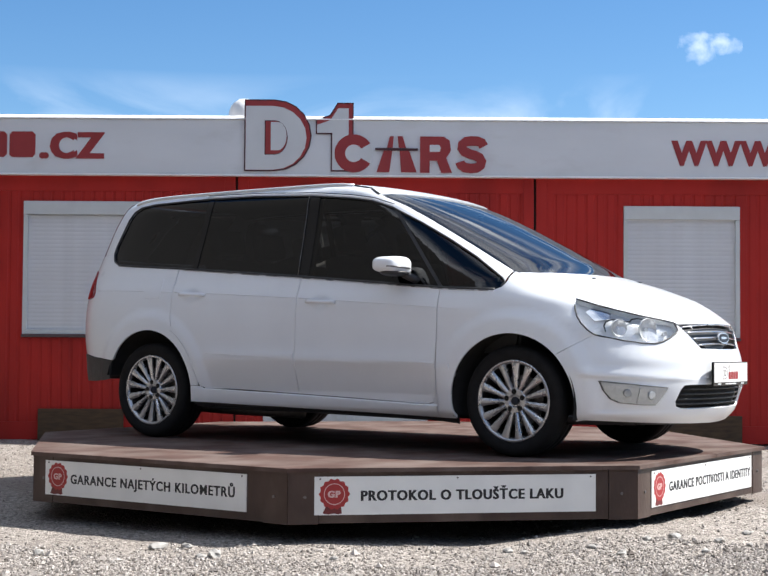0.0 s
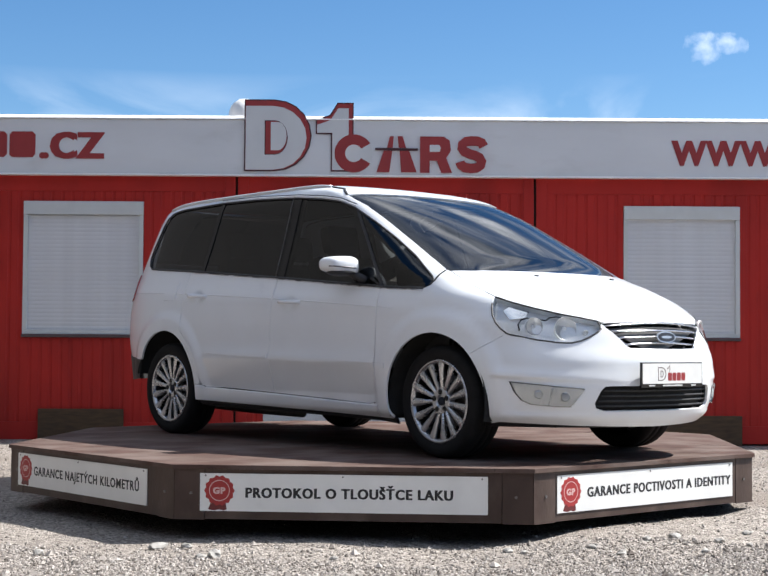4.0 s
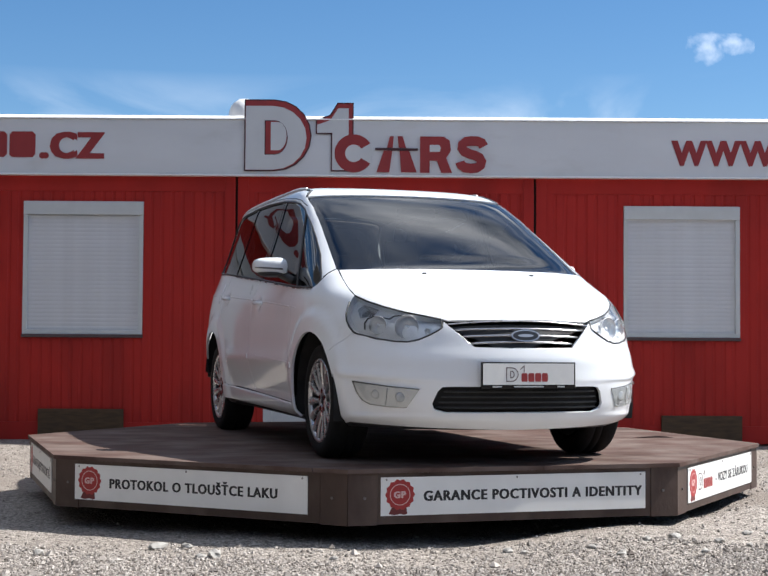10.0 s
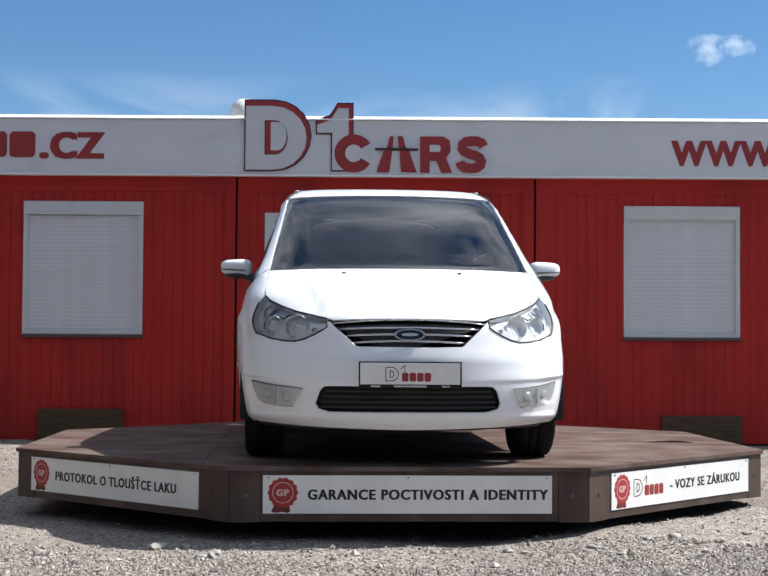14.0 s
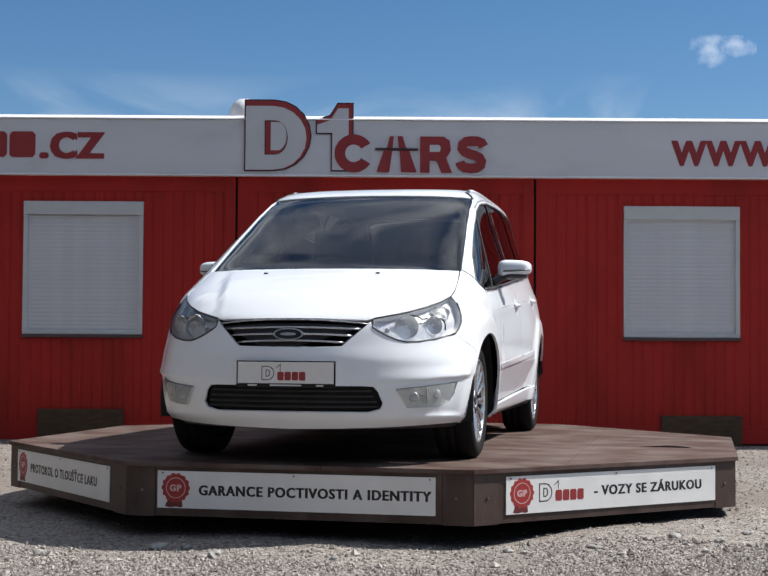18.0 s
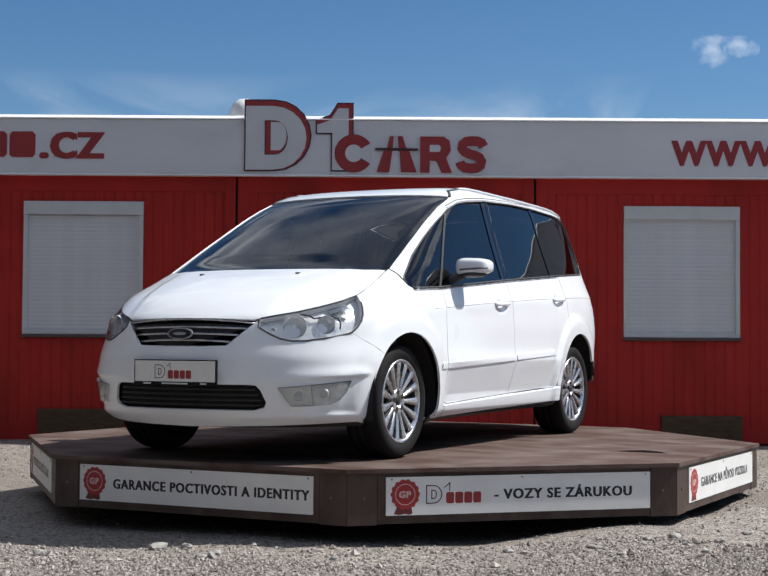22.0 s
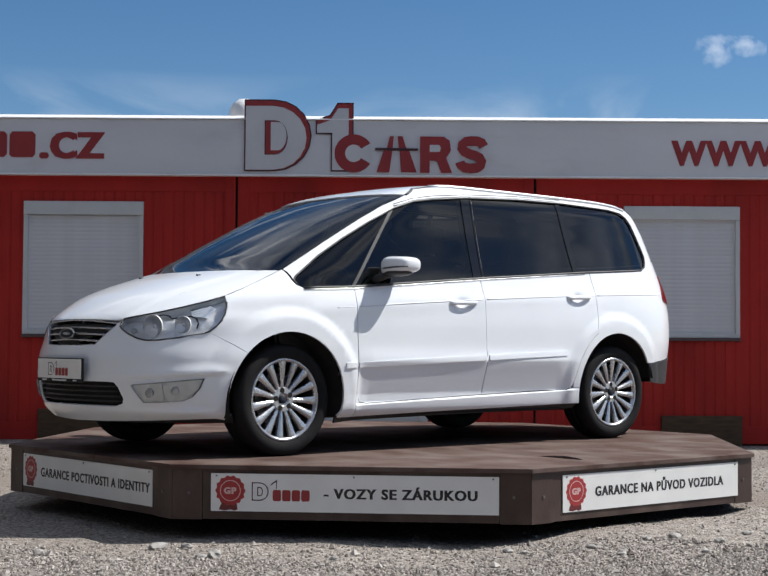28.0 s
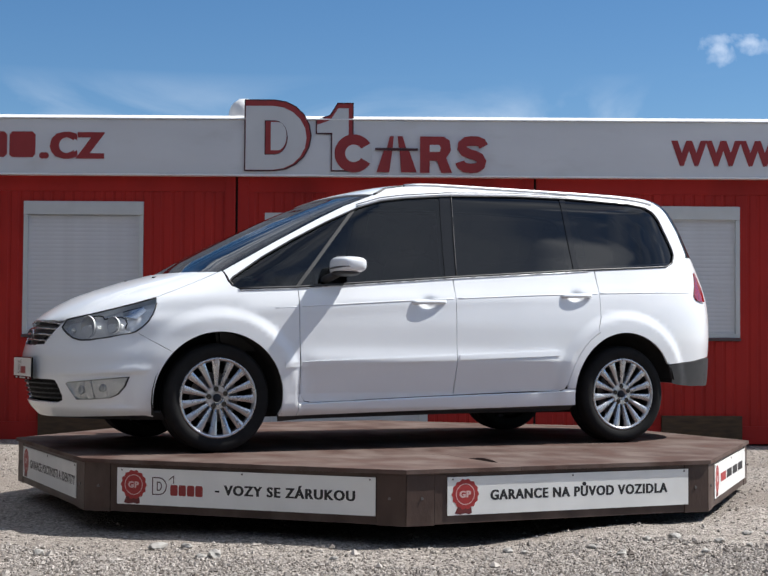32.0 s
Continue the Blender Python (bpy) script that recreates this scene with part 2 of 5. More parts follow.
def gravel_mat():
    m = bpy.data.materials.new("crushed_stone_gravel")
    m.use_nodes = True
    n, l = m.node_tree.nodes, m.node_tree.links
    b = n["Principled BSDF"]
    b.inputs["Roughness"].default_value = 0.92
    b.inputs["Specular IOR Level"].default_value = 0.2
    tc = n.new("ShaderNodeTexCoord")
    v, fine, wide = n.new("ShaderNodeTexVoronoi"), n.new("ShaderNodeTexNoise"), n.new("ShaderNodeTexNoise")
    v.inputs["Scale"].default_value, fine.inputs["Scale"].default_value, wide.inputs["Scale"].default_value = 72, 34, 1.1
    fine.inputs["Detail"].default_value, wide.inputs["Detail"].default_value = 8, 6
    for t in (v, fine, wide):
        l.new(tc.outputs["Object"], t.inputs["Vector"])
    ramp = n.new("ShaderNodeValToRGB")
    ramp.color_ramp.elements[0].color, ramp.color_ramp.elements[1].color = (0.120, 0.103, 0.089, 1), (0.46, 0.415, 0.370, 1)
    sep = n.new("ShaderNodeSeparateColor")
    l.new(v.outputs["Color"], sep.inputs["Color"])
    l.new(sep.outputs["Red"], ramp.inputs["Fac"])
    mx, r2 = n.new("ShaderNodeMix"), n.new("ShaderNodeMapRange")
    mx.data_type, mx.blend_type = "RGBA", "MULTIPLY"
    r2.inputs["To Min"].default_value, r2.inputs["To Max"].default_value = 0.75, 1.25
    l.new(wide.outputs["Fac"], r2.inputs["Value"])
    mx.inputs["Factor"].default_value = 1.0
    l.new(ramp.outputs["Color"], mx.inputs["A"])
    l.new(r2.outputs["Result"], mx.inputs["B"])
    dirt, dr, dm = n.new("ShaderNodeTexNoise"), n.new("ShaderNodeMapRange"), n.new("ShaderNodeMix")
    dirt.inputs["Scale"].default_value, dirt.inputs["Detail"].default_value, dirt.inputs["Distortion"].default_value = 0.55, 7, 0.4
    dr.inputs["From Min"].default_value, dr.inputs["From Max"].default_value, dr.inputs["To Max"].default_value = 0.44, 0.66, 0.8
    dm.data_type = "RGBA"
    dm.inputs["B"].default_value = (0.205, 0.174, 0.150, 1)
    l.new(tc.outputs["Object"], dirt.inputs["Vector"])
    l.new(dirt.outputs["Fac"], dr.inputs["Value"])
    l.new(dr.outputs[0], dm.inputs["Factor"])
    l.new(mx.outputs["Result"], dm.inputs["A"])
    l.new(dm.outputs["Result"], b.inputs["Base Color"])
    bp, ad = n.new("ShaderNodeBump"), n.new("ShaderNodeMath")
    ad.operation = "ADD"
    l.new(v.outputs["Distance"], ad.inputs[0])
    l.new(fine.outputs["Fac"], ad.inputs[1])
    l.new(ad.outputs[0], bp.inputs["Height"])
    bp.inputs["Strength"].default_value, bp.inputs["Distance"].default_value, bp.invert = 0.7, 0.02, True
    l.new(bp.outputs["Normal"], b.inputs["Normal"])
    return m


GRAVEL = gravel_mat()


# ---------------------------------------------------------------- mesh helpers
def raw(name, verts, faces, material, parent=None, label="", smooth=False, normals=None):
    me = bpy.data.meshes.new(name)
    me.from_pydata([tuple(v) for v in verts], [], [tuple(f) for f in faces])
    me.materials.append(material)
    if smooth:
        me.shade_smooth()
    if normals is not None:
        me.normals_split_custom_set_from_vertices([tuple(v) for v in normals])
    ob = new(name, me)
    if parent:
        ob.parent = parent
    if label:
        ob["label"] = label
    return ob


def part(name, bm, material, parent=None, label="", smooth=False, angle=None):
    me = bpy.data.meshes.new(name)
    bmesh.ops.recalc_face_normals(bm, faces=bm.faces)
    bm.to_mesh(me)
    bm.free()
    me.materials.append(material)
    if smooth:
        me.shade_smooth()
    if angle:
        me.shade_smooth()
        me.set_sharp_from_angle(angle=radians(angle))
    ob = new(name, me)
    if parent:
        ob.parent = parent
    if label:
        ob["label"] = label
    return ob


def box(bm, lo, hi, bevel=0.0, m=None):
    made = bmesh.ops.create_cube(bm, size=1.0)["verts"]
    lo, hi = Vector(lo), Vector(hi)
    for v in made:
        v.co = Vector((lo[i] + (v.co[i] + 0.5) * (hi[i] - lo[i]) for i in range(3)))
    if bevel:
        edges = list({e for v in made for e in v.link_edges})
        made = list({v for f in bmesh.ops.bevel(bm, geom=edges, offset=bevel, segments=2, affect="EDGES", profile=0.7)["faces"] for v in f.verts} | {v for v in made if v.is_valid})
    if m is not None:
        bmesh.ops.transform(bm, matrix=m, verts=[v for v in made if v.is_valid])
    return bm


def boxed(name, lo, hi, material, parent=None, bevel=0.0, label="", m=None):
    return part(name, box(bmesh.new(), lo, hi, bevel, m), material, parent, label)


def lathe(profile, n=32, turn=None):
    """Rings of (radius, along) about the y axis; open or closed as the profile is."""
    verts, faces = [], []
    for r, a in profile:
        for k in range(n):
            c = 2 * math.pi * k / n
            p = Vector((r * math.cos(c), a, r * math.sin(c)))
            verts.append(turn @ p if turn else p)
    for i in range(len(profile) - 1):
        for k in range(n):
            k2 = (k + 1) % n
            faces.append((i * n + k, i * n + k2, (i + 1) * n + k2, (i + 1) * n + k))
    return verts, faces


def tube(points, radius, n=8, closed=False):
    verts, faces = [], []
    pts = [Vector(p) for p in points]
    for i, p in enumerate(pts):
        d = (pts[(i + 1) % len(pts)] - pts[i - 1]) if closed else (pts[min(i + 1, len(pts) - 1)] - pts[max(i - 1, 0)])
        d.normalize()
        a = d.orthogonal() if abs(d.z) > 0.95 else d.cross(Vector((0, 0, 1)))
        a.normalize()
        b = d.cross(a)
        for k in range(n):
            c = 2 * math.pi * k / n
            verts.append(p + radius * (math.cos(c) * a + math.sin(c) * b))
    m = len(pts)
    for i in range(m if closed else m - 1):
        j = (i + 1) % m
        for k in range(n):
            k2 = (k + 1) % n
            faces.append((i * n + k, i * n + k2, j * n + k2, j * n + k))
    if not closed:
        faces += [tuple(range(n))[::-1], tuple(range((m - 1) * n, m * n))]
    return verts, faces


def slab(outline, depth, place):
    """A flat outline of (a, b) given thickness; place maps (a, b, out) to space."""
    bm = bmesh.new()
    top = [bm.verts.new(place(a, b, depth)) for a, b in outline]
    low = [bm.verts.new(place(a, b, 0.0)) for a, b in outline]
    bm.faces.new(top)
    bm.faces.new(low[::-1])
    for i in range(len(outline)):
        j = (i + 1) % len(outline)
        bm.faces.new((low[i], low[j], top[j], top[i]))
    return bm


def lettering(text, width, height, thick, parent, place, material, name="letter", label="", bold=0.02, heavy=0.07):
    """Words in the built-in font, set to that width and capital height; place maps (a, b, out) to space."""
    cu = bpy.data.curves.new("words", "FONT")
    cu.body, cu.offset, cu.resolution_u, cu.space_character = text, bold, 3, 1.14
    tmp = new("words", cu)
    bpy.context.view_layer.update()
    me = bpy.data.meshes.new_from_object(tmp.evaluated_get(bpy.context.evaluated_depsgraph_get()))
    bpy.data.objects.remove(tmp)
    co = [v.co.copy() for v in me.vertices]
    lo_x, hi_x = min(c.x for c in co), max(c.x for c in co)
    polys = [tuple(p.vertices) for p in me.polygons]
    cap = 0.73
    spots = [((c.x - lo_x) / (hi_x - lo_x) * width, c.y / cap * height) for c in co]
    # one object for each letter: pieces that stand over one another belong together
    root = list(range(len(co)))

    def find(i):
        while root[i] != i:
            i = root[i]
        return i
    for p in polys:
        for i in p[1:]:
            root[find(i)] = find(p[0])
    spans = {}
    for p in polys:
        r = find(p[0])
        a = [spots[i][0] for i in p]
        lo, hi = spans.get(r, (9e9, -9e9))
        spans[r] = (min(lo, *a), max(hi, *a))
    groups = []
    for r, (lo, hi) in sorted(spans.items(), key=lambda k: k[1]):
        if groups and min(hi, groups[-1][1]) - max(lo, groups[-1][0]) > 0.4 * min(hi - lo, groups[-1][1] - groups[-1][0]):
            groups[-1] = (min(lo, groups[-1][0]), max(hi, groups[-1][1]), groups[-1][2] | {r})
        else:
            groups.append((lo, hi, {r}))
    for _, _, roots in groups:
        own = [p for p in polys if find(p[0]) in roots]
        ids = sorted({i for p in own for i in p})
        at = {i: k for k, i in enumerate(ids)}
        n = len(ids)
        front, back = [place(*spots[i], thick) for i in ids], [place(*spots[i], 0.0) for i in ids]
        own = [tuple(at[i] for i in p) for p in own]
        edges = {(p[i], p[(i + 1) % len(p)]) for p in own for i in range(len(p))}
        rim = [(b, a, a + n, b + n) for a, b in edges if (b, a) not in edges]
        # a second, shifted face thickens the strokes
        front2 = [place(spots[i][0] + heavy * height, spots[i][1], thick * 1.3) for i in ids]
        raw(name, front + back + front2, own + rim + [tuple(i + 2 * n for i in p) for p in own], material, parent, label)


# ---------------------------------------------------------------- ground
def ground_height(x, y):
    t = min(1.0, max(0.0, (y - 0.5) / 4.0))
    base = -0.09 + 0.055 * t * t * (3 - 2 * t)
    near = max(0.0, 1 - (x * x + (y + 1) ** 2) / 200)
    # gravel banked up against the sunny side of the turntable
    r, s = math.hypot(x, y), min(1.0, max(0.0, (x - 0.3) / 1.0))
    up, down = min(1.0, max(0.0, (r - 1.95) / 0.5)), min(1.0, max(0.0, (3.3 - r) / 0.85))
    bank = 0.07 * s * up * up * (3 - 2 * up) * down * down * (3 - 2 * down) * min(1.0, max(0.0, (2.5 - y) / 1.5))
    base += bank * (0.85 + 0.35 * noise.noise((x * 2.2, y * 2.2, 9)))
    return base + near * (0.022 * noise.noise((x * 0.9, y * 0.9, 0)) + 0.012 * noise.noise((x * 3.1, y * 3.1, 4)))


def make_ground():
    def axis(lo, hi, step, far):
        near = [lo + step * i for i in range(int((hi - lo) / step) + 1)]
        out, s = [], step
        x = hi
        while x < far:
            s *= 1.5
            x += s
            out.append(x)
        left, s, x = [], step, lo
        while x > -far:
            s *= 1.5
            x -= s
            left.append(x)
        return left[::-1] + near + out
    xs, ys = axis(-5, 5, 0.1, 3000), axis(-11, 5.2, 0.1, 3000)
    verts = [(x, y, ground_height(x, y)) for y in ys for x in xs]
    nx = len(xs)
    faces = [(j * nx + i, j * nx + i + 1, (j + 1) * nx + i + 1, (j + 1) * nx + i) for j in range(len(ys) - 1) for i in range(nx - 1)]
    tagged(raw("ground", verts, faces, GRAVEL, smooth=True), "pale grey crushed stone yard with shallow hollows", "ground", kind="structure")
    # loose stones on the sheet, thick in the open yard and sparse on the trodden ring round the turntable
    rnd = random.Random(5)
    sv, sf = [], []
    base = [(1, 0, 0), (0, 1, 0), (-1, 0, 0), (0, -1, 0), (0.1, 0.1, 0.75), (0, 0, -0.6)]
    tris = [(0, 1, 4), (1, 2, 4), (2, 3, 4), (3, 0, 4), (1, 0, 5), (2, 1, 5), (3, 2, 5), (0, 3, 5)]
    for _ in range(74000):
        y = -4.95 + 2.6 * rnd.random() ** 1.25 if rnd.random() < 0.82 else rnd.uniform(-2.4, 4.6)
        half = 0.30 * (y + 10.11) + 0.2
        x = rnd.uniform(-half, half)
        if math.hypot(x, y) < 3.15 + 0.35 * noise.noise((x * 0.8, y * 0.8, 2)) and rnd.random() < (0.8 if x < 0.7 else 0.35):
            continue
        s = rnd.choice((0.005, 0.006, 0.007, 0.009, 0.011, 0.013)) * rnd.uniform(0.7, 1.3)
        if rnd.random() < 0.003:
            s = rnd.uniform(0.02, 0.035)
        a, k = rnd.uniform(0, 6.28), len(sv)
        z = ground_height(x, y) + s * 0.2
        c, d = math.cos(a), math.sin(a)
        for bx, by, bz in base:
            bx, by, bz = bx * rnd.uniform(0.6, 1.25) + rnd.uniform(-.25, .25), by * rnd.uniform(0.5, 1.1), bz * rnd.uniform(0.5, 1.15)
            sv.append((x + s * (bx * c - by * d), y + s * (bx * d + by * c), z + s * bz))
        sf += [tuple(i + k for i in t) for t in tris]
    tagged(raw("loose_stones", sv, sf, CRUSHED), "loose pale crushed stones lying on the yard", "gravel", kind="stuff")


def crushed_mat():
    """Stone that differs from piece to piece."""
    m = mat("crushed_stone_piece", (0.36, 0.34, 0.31), 0.9, spec=0.2)
    n, l = m.node_tree.nodes, m.node_tree.links
    g, r = n.new("ShaderNodeNewGeometry"), n.new("ShaderNodeValToRGB")
    r.color_ramp.elements[0].color, r.color_ramp.elements[1].color = (0.125, 0.107, 0.093, 1), (0.45, 0.412, 0.375, 1)
    l.new(g.outputs["Random Per Island"], r.inputs["Fac"])
    l.new(r.outputs["Color"], n["Principled BSDF"].inputs["Base Color"])
    return m


CRUSHED = crushed_mat()
STONE = mat("loose_stone", (0.34, 0.325, 0.30), 0.9, vary=0.3, scale=25)
make_ground()

# ---------------------------------------------------------------- building of three containers
WALL_Y = 4.92


def window_unit(parent, x0, x1, z0, z1):
    """A closed roller shutter in its frame; the wall is open behind it."""
    win = boxed("window", (x0, WALL_Y + 0.05, z0), (x1, WALL_Y + 0.07, z1), SHUTTER, parent, label="window with a closed white roller shutter")
    f = 0.045
    boxed("window_frame", (x0, WALL_Y - 0.005, z0 + f), (x0 + f, WALL_Y + 0.05, z1 - 0.14), FRAME_WHITE, win, 0.004)
    boxed("window_frame", (x1 - f, WALL_Y - 0.005, z0 + f), (x1, WALL_Y + 0.05, z1 - 0.14), FRAME_WHITE, win, 0.004)
    boxed("window_frame", (x0, WALL_Y - 0.005, z0), (x1, WALL_Y + 0.05, z0 + f), FRAME_WHITE, win, 0.004)
    boxed("shutter_box", (x0, WALL_Y - 0.015, z1 - 0.138), (x1, WALL_Y + 0.05, z1), FRAME_WHITE, win, 0.008)
    boxed("window_sill", (x0 - 0.005, WALL_Y - 0.03, z0 - 0.032), (x1 + 0.005, WALL_Y + 0.05, z0 - 0.004), SILL_DARK, win, 0.004)
    pitch = 0.042
    prof = [(0.0, 0.0), (0.0015, 0.006), (0.003, 0.016), (0.003, 0.030), (0.001, 0.041)]
    verts, faces = [], []
    for d, z in prof:
        verts += [(x0 + f, -d, z), (x1 - f, -d, z)]
    faces = [(2 * i, 2 * i + 1, 2 * i + 3, 2 * i + 2) for i in range(len(prof) - 1)]
    me = None
    z = z0 + f
    while z < z1 - 0.14 - 0.02:
        if me is None:
            ob = raw("slat", verts, faces, SHUTTER, win, smooth=True)
            me = ob.data
        else:
            ob = new("slat", me)
            ob.parent = win
        ob.location = (0, WALL_Y + 0.03, z)
        z += pitch
    return win


def ribbed(x0, x1, z0, z1):
    """Trapezoid ribs running up the sheet."""
    verts, faces, x, prof = [], [], x0, []
    pitch = 0.105
    while x < x1 - 1e-6:
        for dx, d in ((0.0, 0.0), (0.062, 0.0), (0.074, 0.008), (0.093, 0.008)):
            if x + dx < x1:
                prof.append((x + dx, d))
        x += pitch
    prof.append((x1, 0.0))
    for px, d in prof:
        verts += [(px, WALL_Y + d, z0), (px, WALL_Y + d, z1)]
    faces = [(2 * i, 2 * i + 2, 2 * i + 3, 2 * i + 1) for i in range(len(prof) - 1)]
    return verts, faces


def container(x0, x1, opening, kind):
    unit = tagged(new("office_container"), "red painted ribbed steel office container", "container", "containers in a row")
    unit.location = (0, 0, 0)
    x0, x1 = x0 + 0.012, x1 - 0.012
    top, foot, post = 3.02, -0.025, 0.11
    for a, b in ((x0, x0 + post), (x1 - post, x1)):
        boxed("corner_post", (a, WALL_Y - 0.012, foot), (b, WALL_Y + 0.12, top), RED_WALL, unit, 0.006)
    boxed("bottom_rail", (x0 + post, WALL_Y - 0.008, foot), (x1 - post, WALL_Y + 0.12, foot + 0.18), RED_WALL, unit, 0.004)
    boxed("top_rail", (x0 + post, WALL_Y - 0.008, 2.52), (x1 - post, WALL_Y + 0.12, top), RED_WALL, unit, 0.004)
    ox0, ox1, oz0, oz1 = opening
    m = 0.003
    for a, b, c, d in ((x0 + post, ox0 - m, foot + 0.18, 2.52), (ox1 + m, x1 - post, foot + 0.18, 2.52),
                       (ox0 - m, ox1 + m, oz1 + m, 2.52), (ox0 - m, ox1 + m, foot + 0.18, oz0 - 0.036)):
        if b - a > 0.01 and d - c > 0.01:
            v, f = ribbed(a, b, c, d)
            raw("ribbed_sheet", v, f, RED_WALL, unit)
    boxed("rear_body", (x0, WALL_Y + 0.125, foot), (x1, WALL_Y + 6.0, top), RED_WALL, unit)
    if kind == "window":
        window_unit(unit, ox0, ox1, oz0, oz1)
    if kind == "door":
        door = boxed("double_door", (ox0, WALL_Y + 0.04, oz0), (ox1, WALL_Y + 0.07, oz1), FRAME_WHITE, unit, label="white double door")
        mid = (ox0 + ox1) / 2
        for a, b in ((ox0, mid - 0.003), (mid + 0.003, ox1)):
            for lo, hi in (((a, oz0), (a + 0.09, oz1)), ((b - 0.09, oz0), (b, oz1)), ((a + 0.09, oz0), (b - 0.09, oz0 + 0.14)),
                           ((a + 0.09, oz1 - 0.09), (b - 0.09, oz1)), ((a + 0.09, 0.95), (b - 0.09, 1.05))):
                boxed("door_frame", (lo[0], WALL_Y - 0.004, lo[1]), (hi[0], WALL_Y + 0.036, hi[1]), FRAME_WHITE, door, 0.004)
            boxed("door_panel", (a + 0.092, WALL_Y + 0.012, oz0 + 0.142), (b - 0.092, WALL_Y + 0.03, 0.948), FRAME_WHITE, door)
            boxed("pane", (a + 0.092, WALL_Y + 0.012, 1.052), (b - 0.092, WALL_Y + 0.03, oz1 - 0.092), SHUTTER, door)
    return unit


container(-4.61, -1.55, (-3.735, -2.505, 1.05, 2.415), "window")
container(-1.55, 1.51, (-1.26, 0.42, -0.025, 2.31), "door")
container(1.51, 4.57, (2.42, 3.61, 1.055, 2.40), "window")
for x0, x1, z1 in ((-3.55, -2.68, 0.29), (2.80, 3.62, 0.26)):
    b = tagged(boxed("old_board", (x0, WALL_Y - 0.045, -0.045), (x1, WALL_Y - 0.016, z1), OLD_BOARD, bevel=0.004), "weathered brown board leaning at the container's foot", "board")
for x in (-1.55, 1.51):
    tagged(boxed("joint_strip", (x - 0.011, WALL_Y + 0.02, -0.025), (x + 0.011, WALL_Y + 0.1, 3.0), SEAM_BLACK), "dark joint between two containers", "joint", kind="structure")

# the row goes on by one plain unit to each side
for x0, x1 in ((-7.70, -4.64), (4.60, 7.66)):
    tagged(boxed("wall_north", (x0, WALL_Y, -0.08), (x1, WALL_Y + 6, 3.02), RED_WALL), "plain red wall carrying on the row", "wall", kind="structure")
# two unseen walls, added to cut sky fill and darken the car's reflections
SKY_BLOCK = mat("dark_sky_block", (0.04, 0.038, 0.038), 0.7, vary=0.15, scale=0.6, stretch=(1, 1, 0.3), dirt=(0.04, 0.035, 0.03))
tagged(boxed("sky_block_south", (-11.4, -24.4, -0.2), (34, -24, 7.2), SKY_BLOCK), "unseen dark wall added to cut the sky light", "wall", kind="structure")
tagged(boxed("sky_block_west", (-11.4, -24.0, -0.2), (-11, 12, 11.0), SKY_BLOCK), "unseen dark wall added to cut the sky light", "wall", kind="structure")

# ---------------------------------------------------------------- fascia with its writing
FAS_Y = WALL_Y - 0.10
fascia = tagged(new("roof_fascia"), "long white sheet metal fascia with red writing", "fascia")
boxed("fascia_sheet", (-7.7, FAS_Y, 2.695), (7.66, FAS_Y + 0.03, 3.250), FASCIA, fascia, 0.003)
boxed("drip_edge", (-7.7, FAS_Y - 0.012, 2.675), (7.66, FAS_Y + 0.09, 2.693), FLASHING, fascia, 0.003)
bm = bmesh.new()
prof = [(-0.022, 3.252), (-0.022, 3.262), (0.035, 3.297), (0.25, 3.285), (0.25, 3.252)]
rows = [[bm.verts.new((x, FAS_Y + a, b)) for a, b in prof] for x in (-7.7, 7.66)]
for k in range(5):
    bm.faces.new((rows[0][k], rows[0][(k + 1) % 5], rows[1][(k + 1) % 5], rows[1][k]))
bm.faces.new(rows[0]), bm.faces.new(rows[1][::-1])
part("top_flashing", bm, FLASHING, fascia)
boxed("roof_sheet", (-7.7, FAS_Y + 0.26, 3.03), (7.66, FAS_Y + 6.2, 3.1), ROOF_FELT, fascia)
boxed("back_rail", (-7.7, FAS_Y + 0.032, 2.70), (7.66, FAS_Y + 0.09, 3.24), FASCIA, fascia)
ON_FASCIA = lambda x, z: (lambda a, b, out: Vector((x + a, FAS_Y - 0.001 - out, z + b)))


def round_d(x0, z0, x1, z1, n=10):
    """A plate with a straight back edge and a half-round front."""
    out = [(x0, z0)]
    c, r, h = x0 + (x1 - x0) * 0.45, x1 - (x0 + (x1 - x0) * 0.45), (z1 - z0) / 2
    for k in range(n + 1):
        a = -math.pi / 2 + math.pi * k / n
        out.append((c + r * math.cos(a), (z0 + z1) / 2 + h * math.sin(a)))
    return out + [(x0, z1)]


def oval(cx, cz, rx, rz, n=28):
    return [(cx + rx * math.cos(2 * math.pi * k / n), cz + rz * math.sin(2 * math.pi * k / n)) for k in range(n)]


def ring_slab(outer, inner, depth, place):
    """A flat ring between two outlines of the same length."""
    bm = bmesh.new()
    n = len(outer)
    rows = [[bm.verts.new(place(a, b, d)) for a, b in loop] for loop, d in ((outer, 0.0), (outer, depth), (inner, depth), (inner, 0.0))]
    for i in range(4):
        for k in range(n):
            j = (k + 1) % n
            bm.faces.new((rows[i][k], rows[i][j], rows[(i + 1) % 4][j], rows[(i + 1) % 4][k]))
    return bm


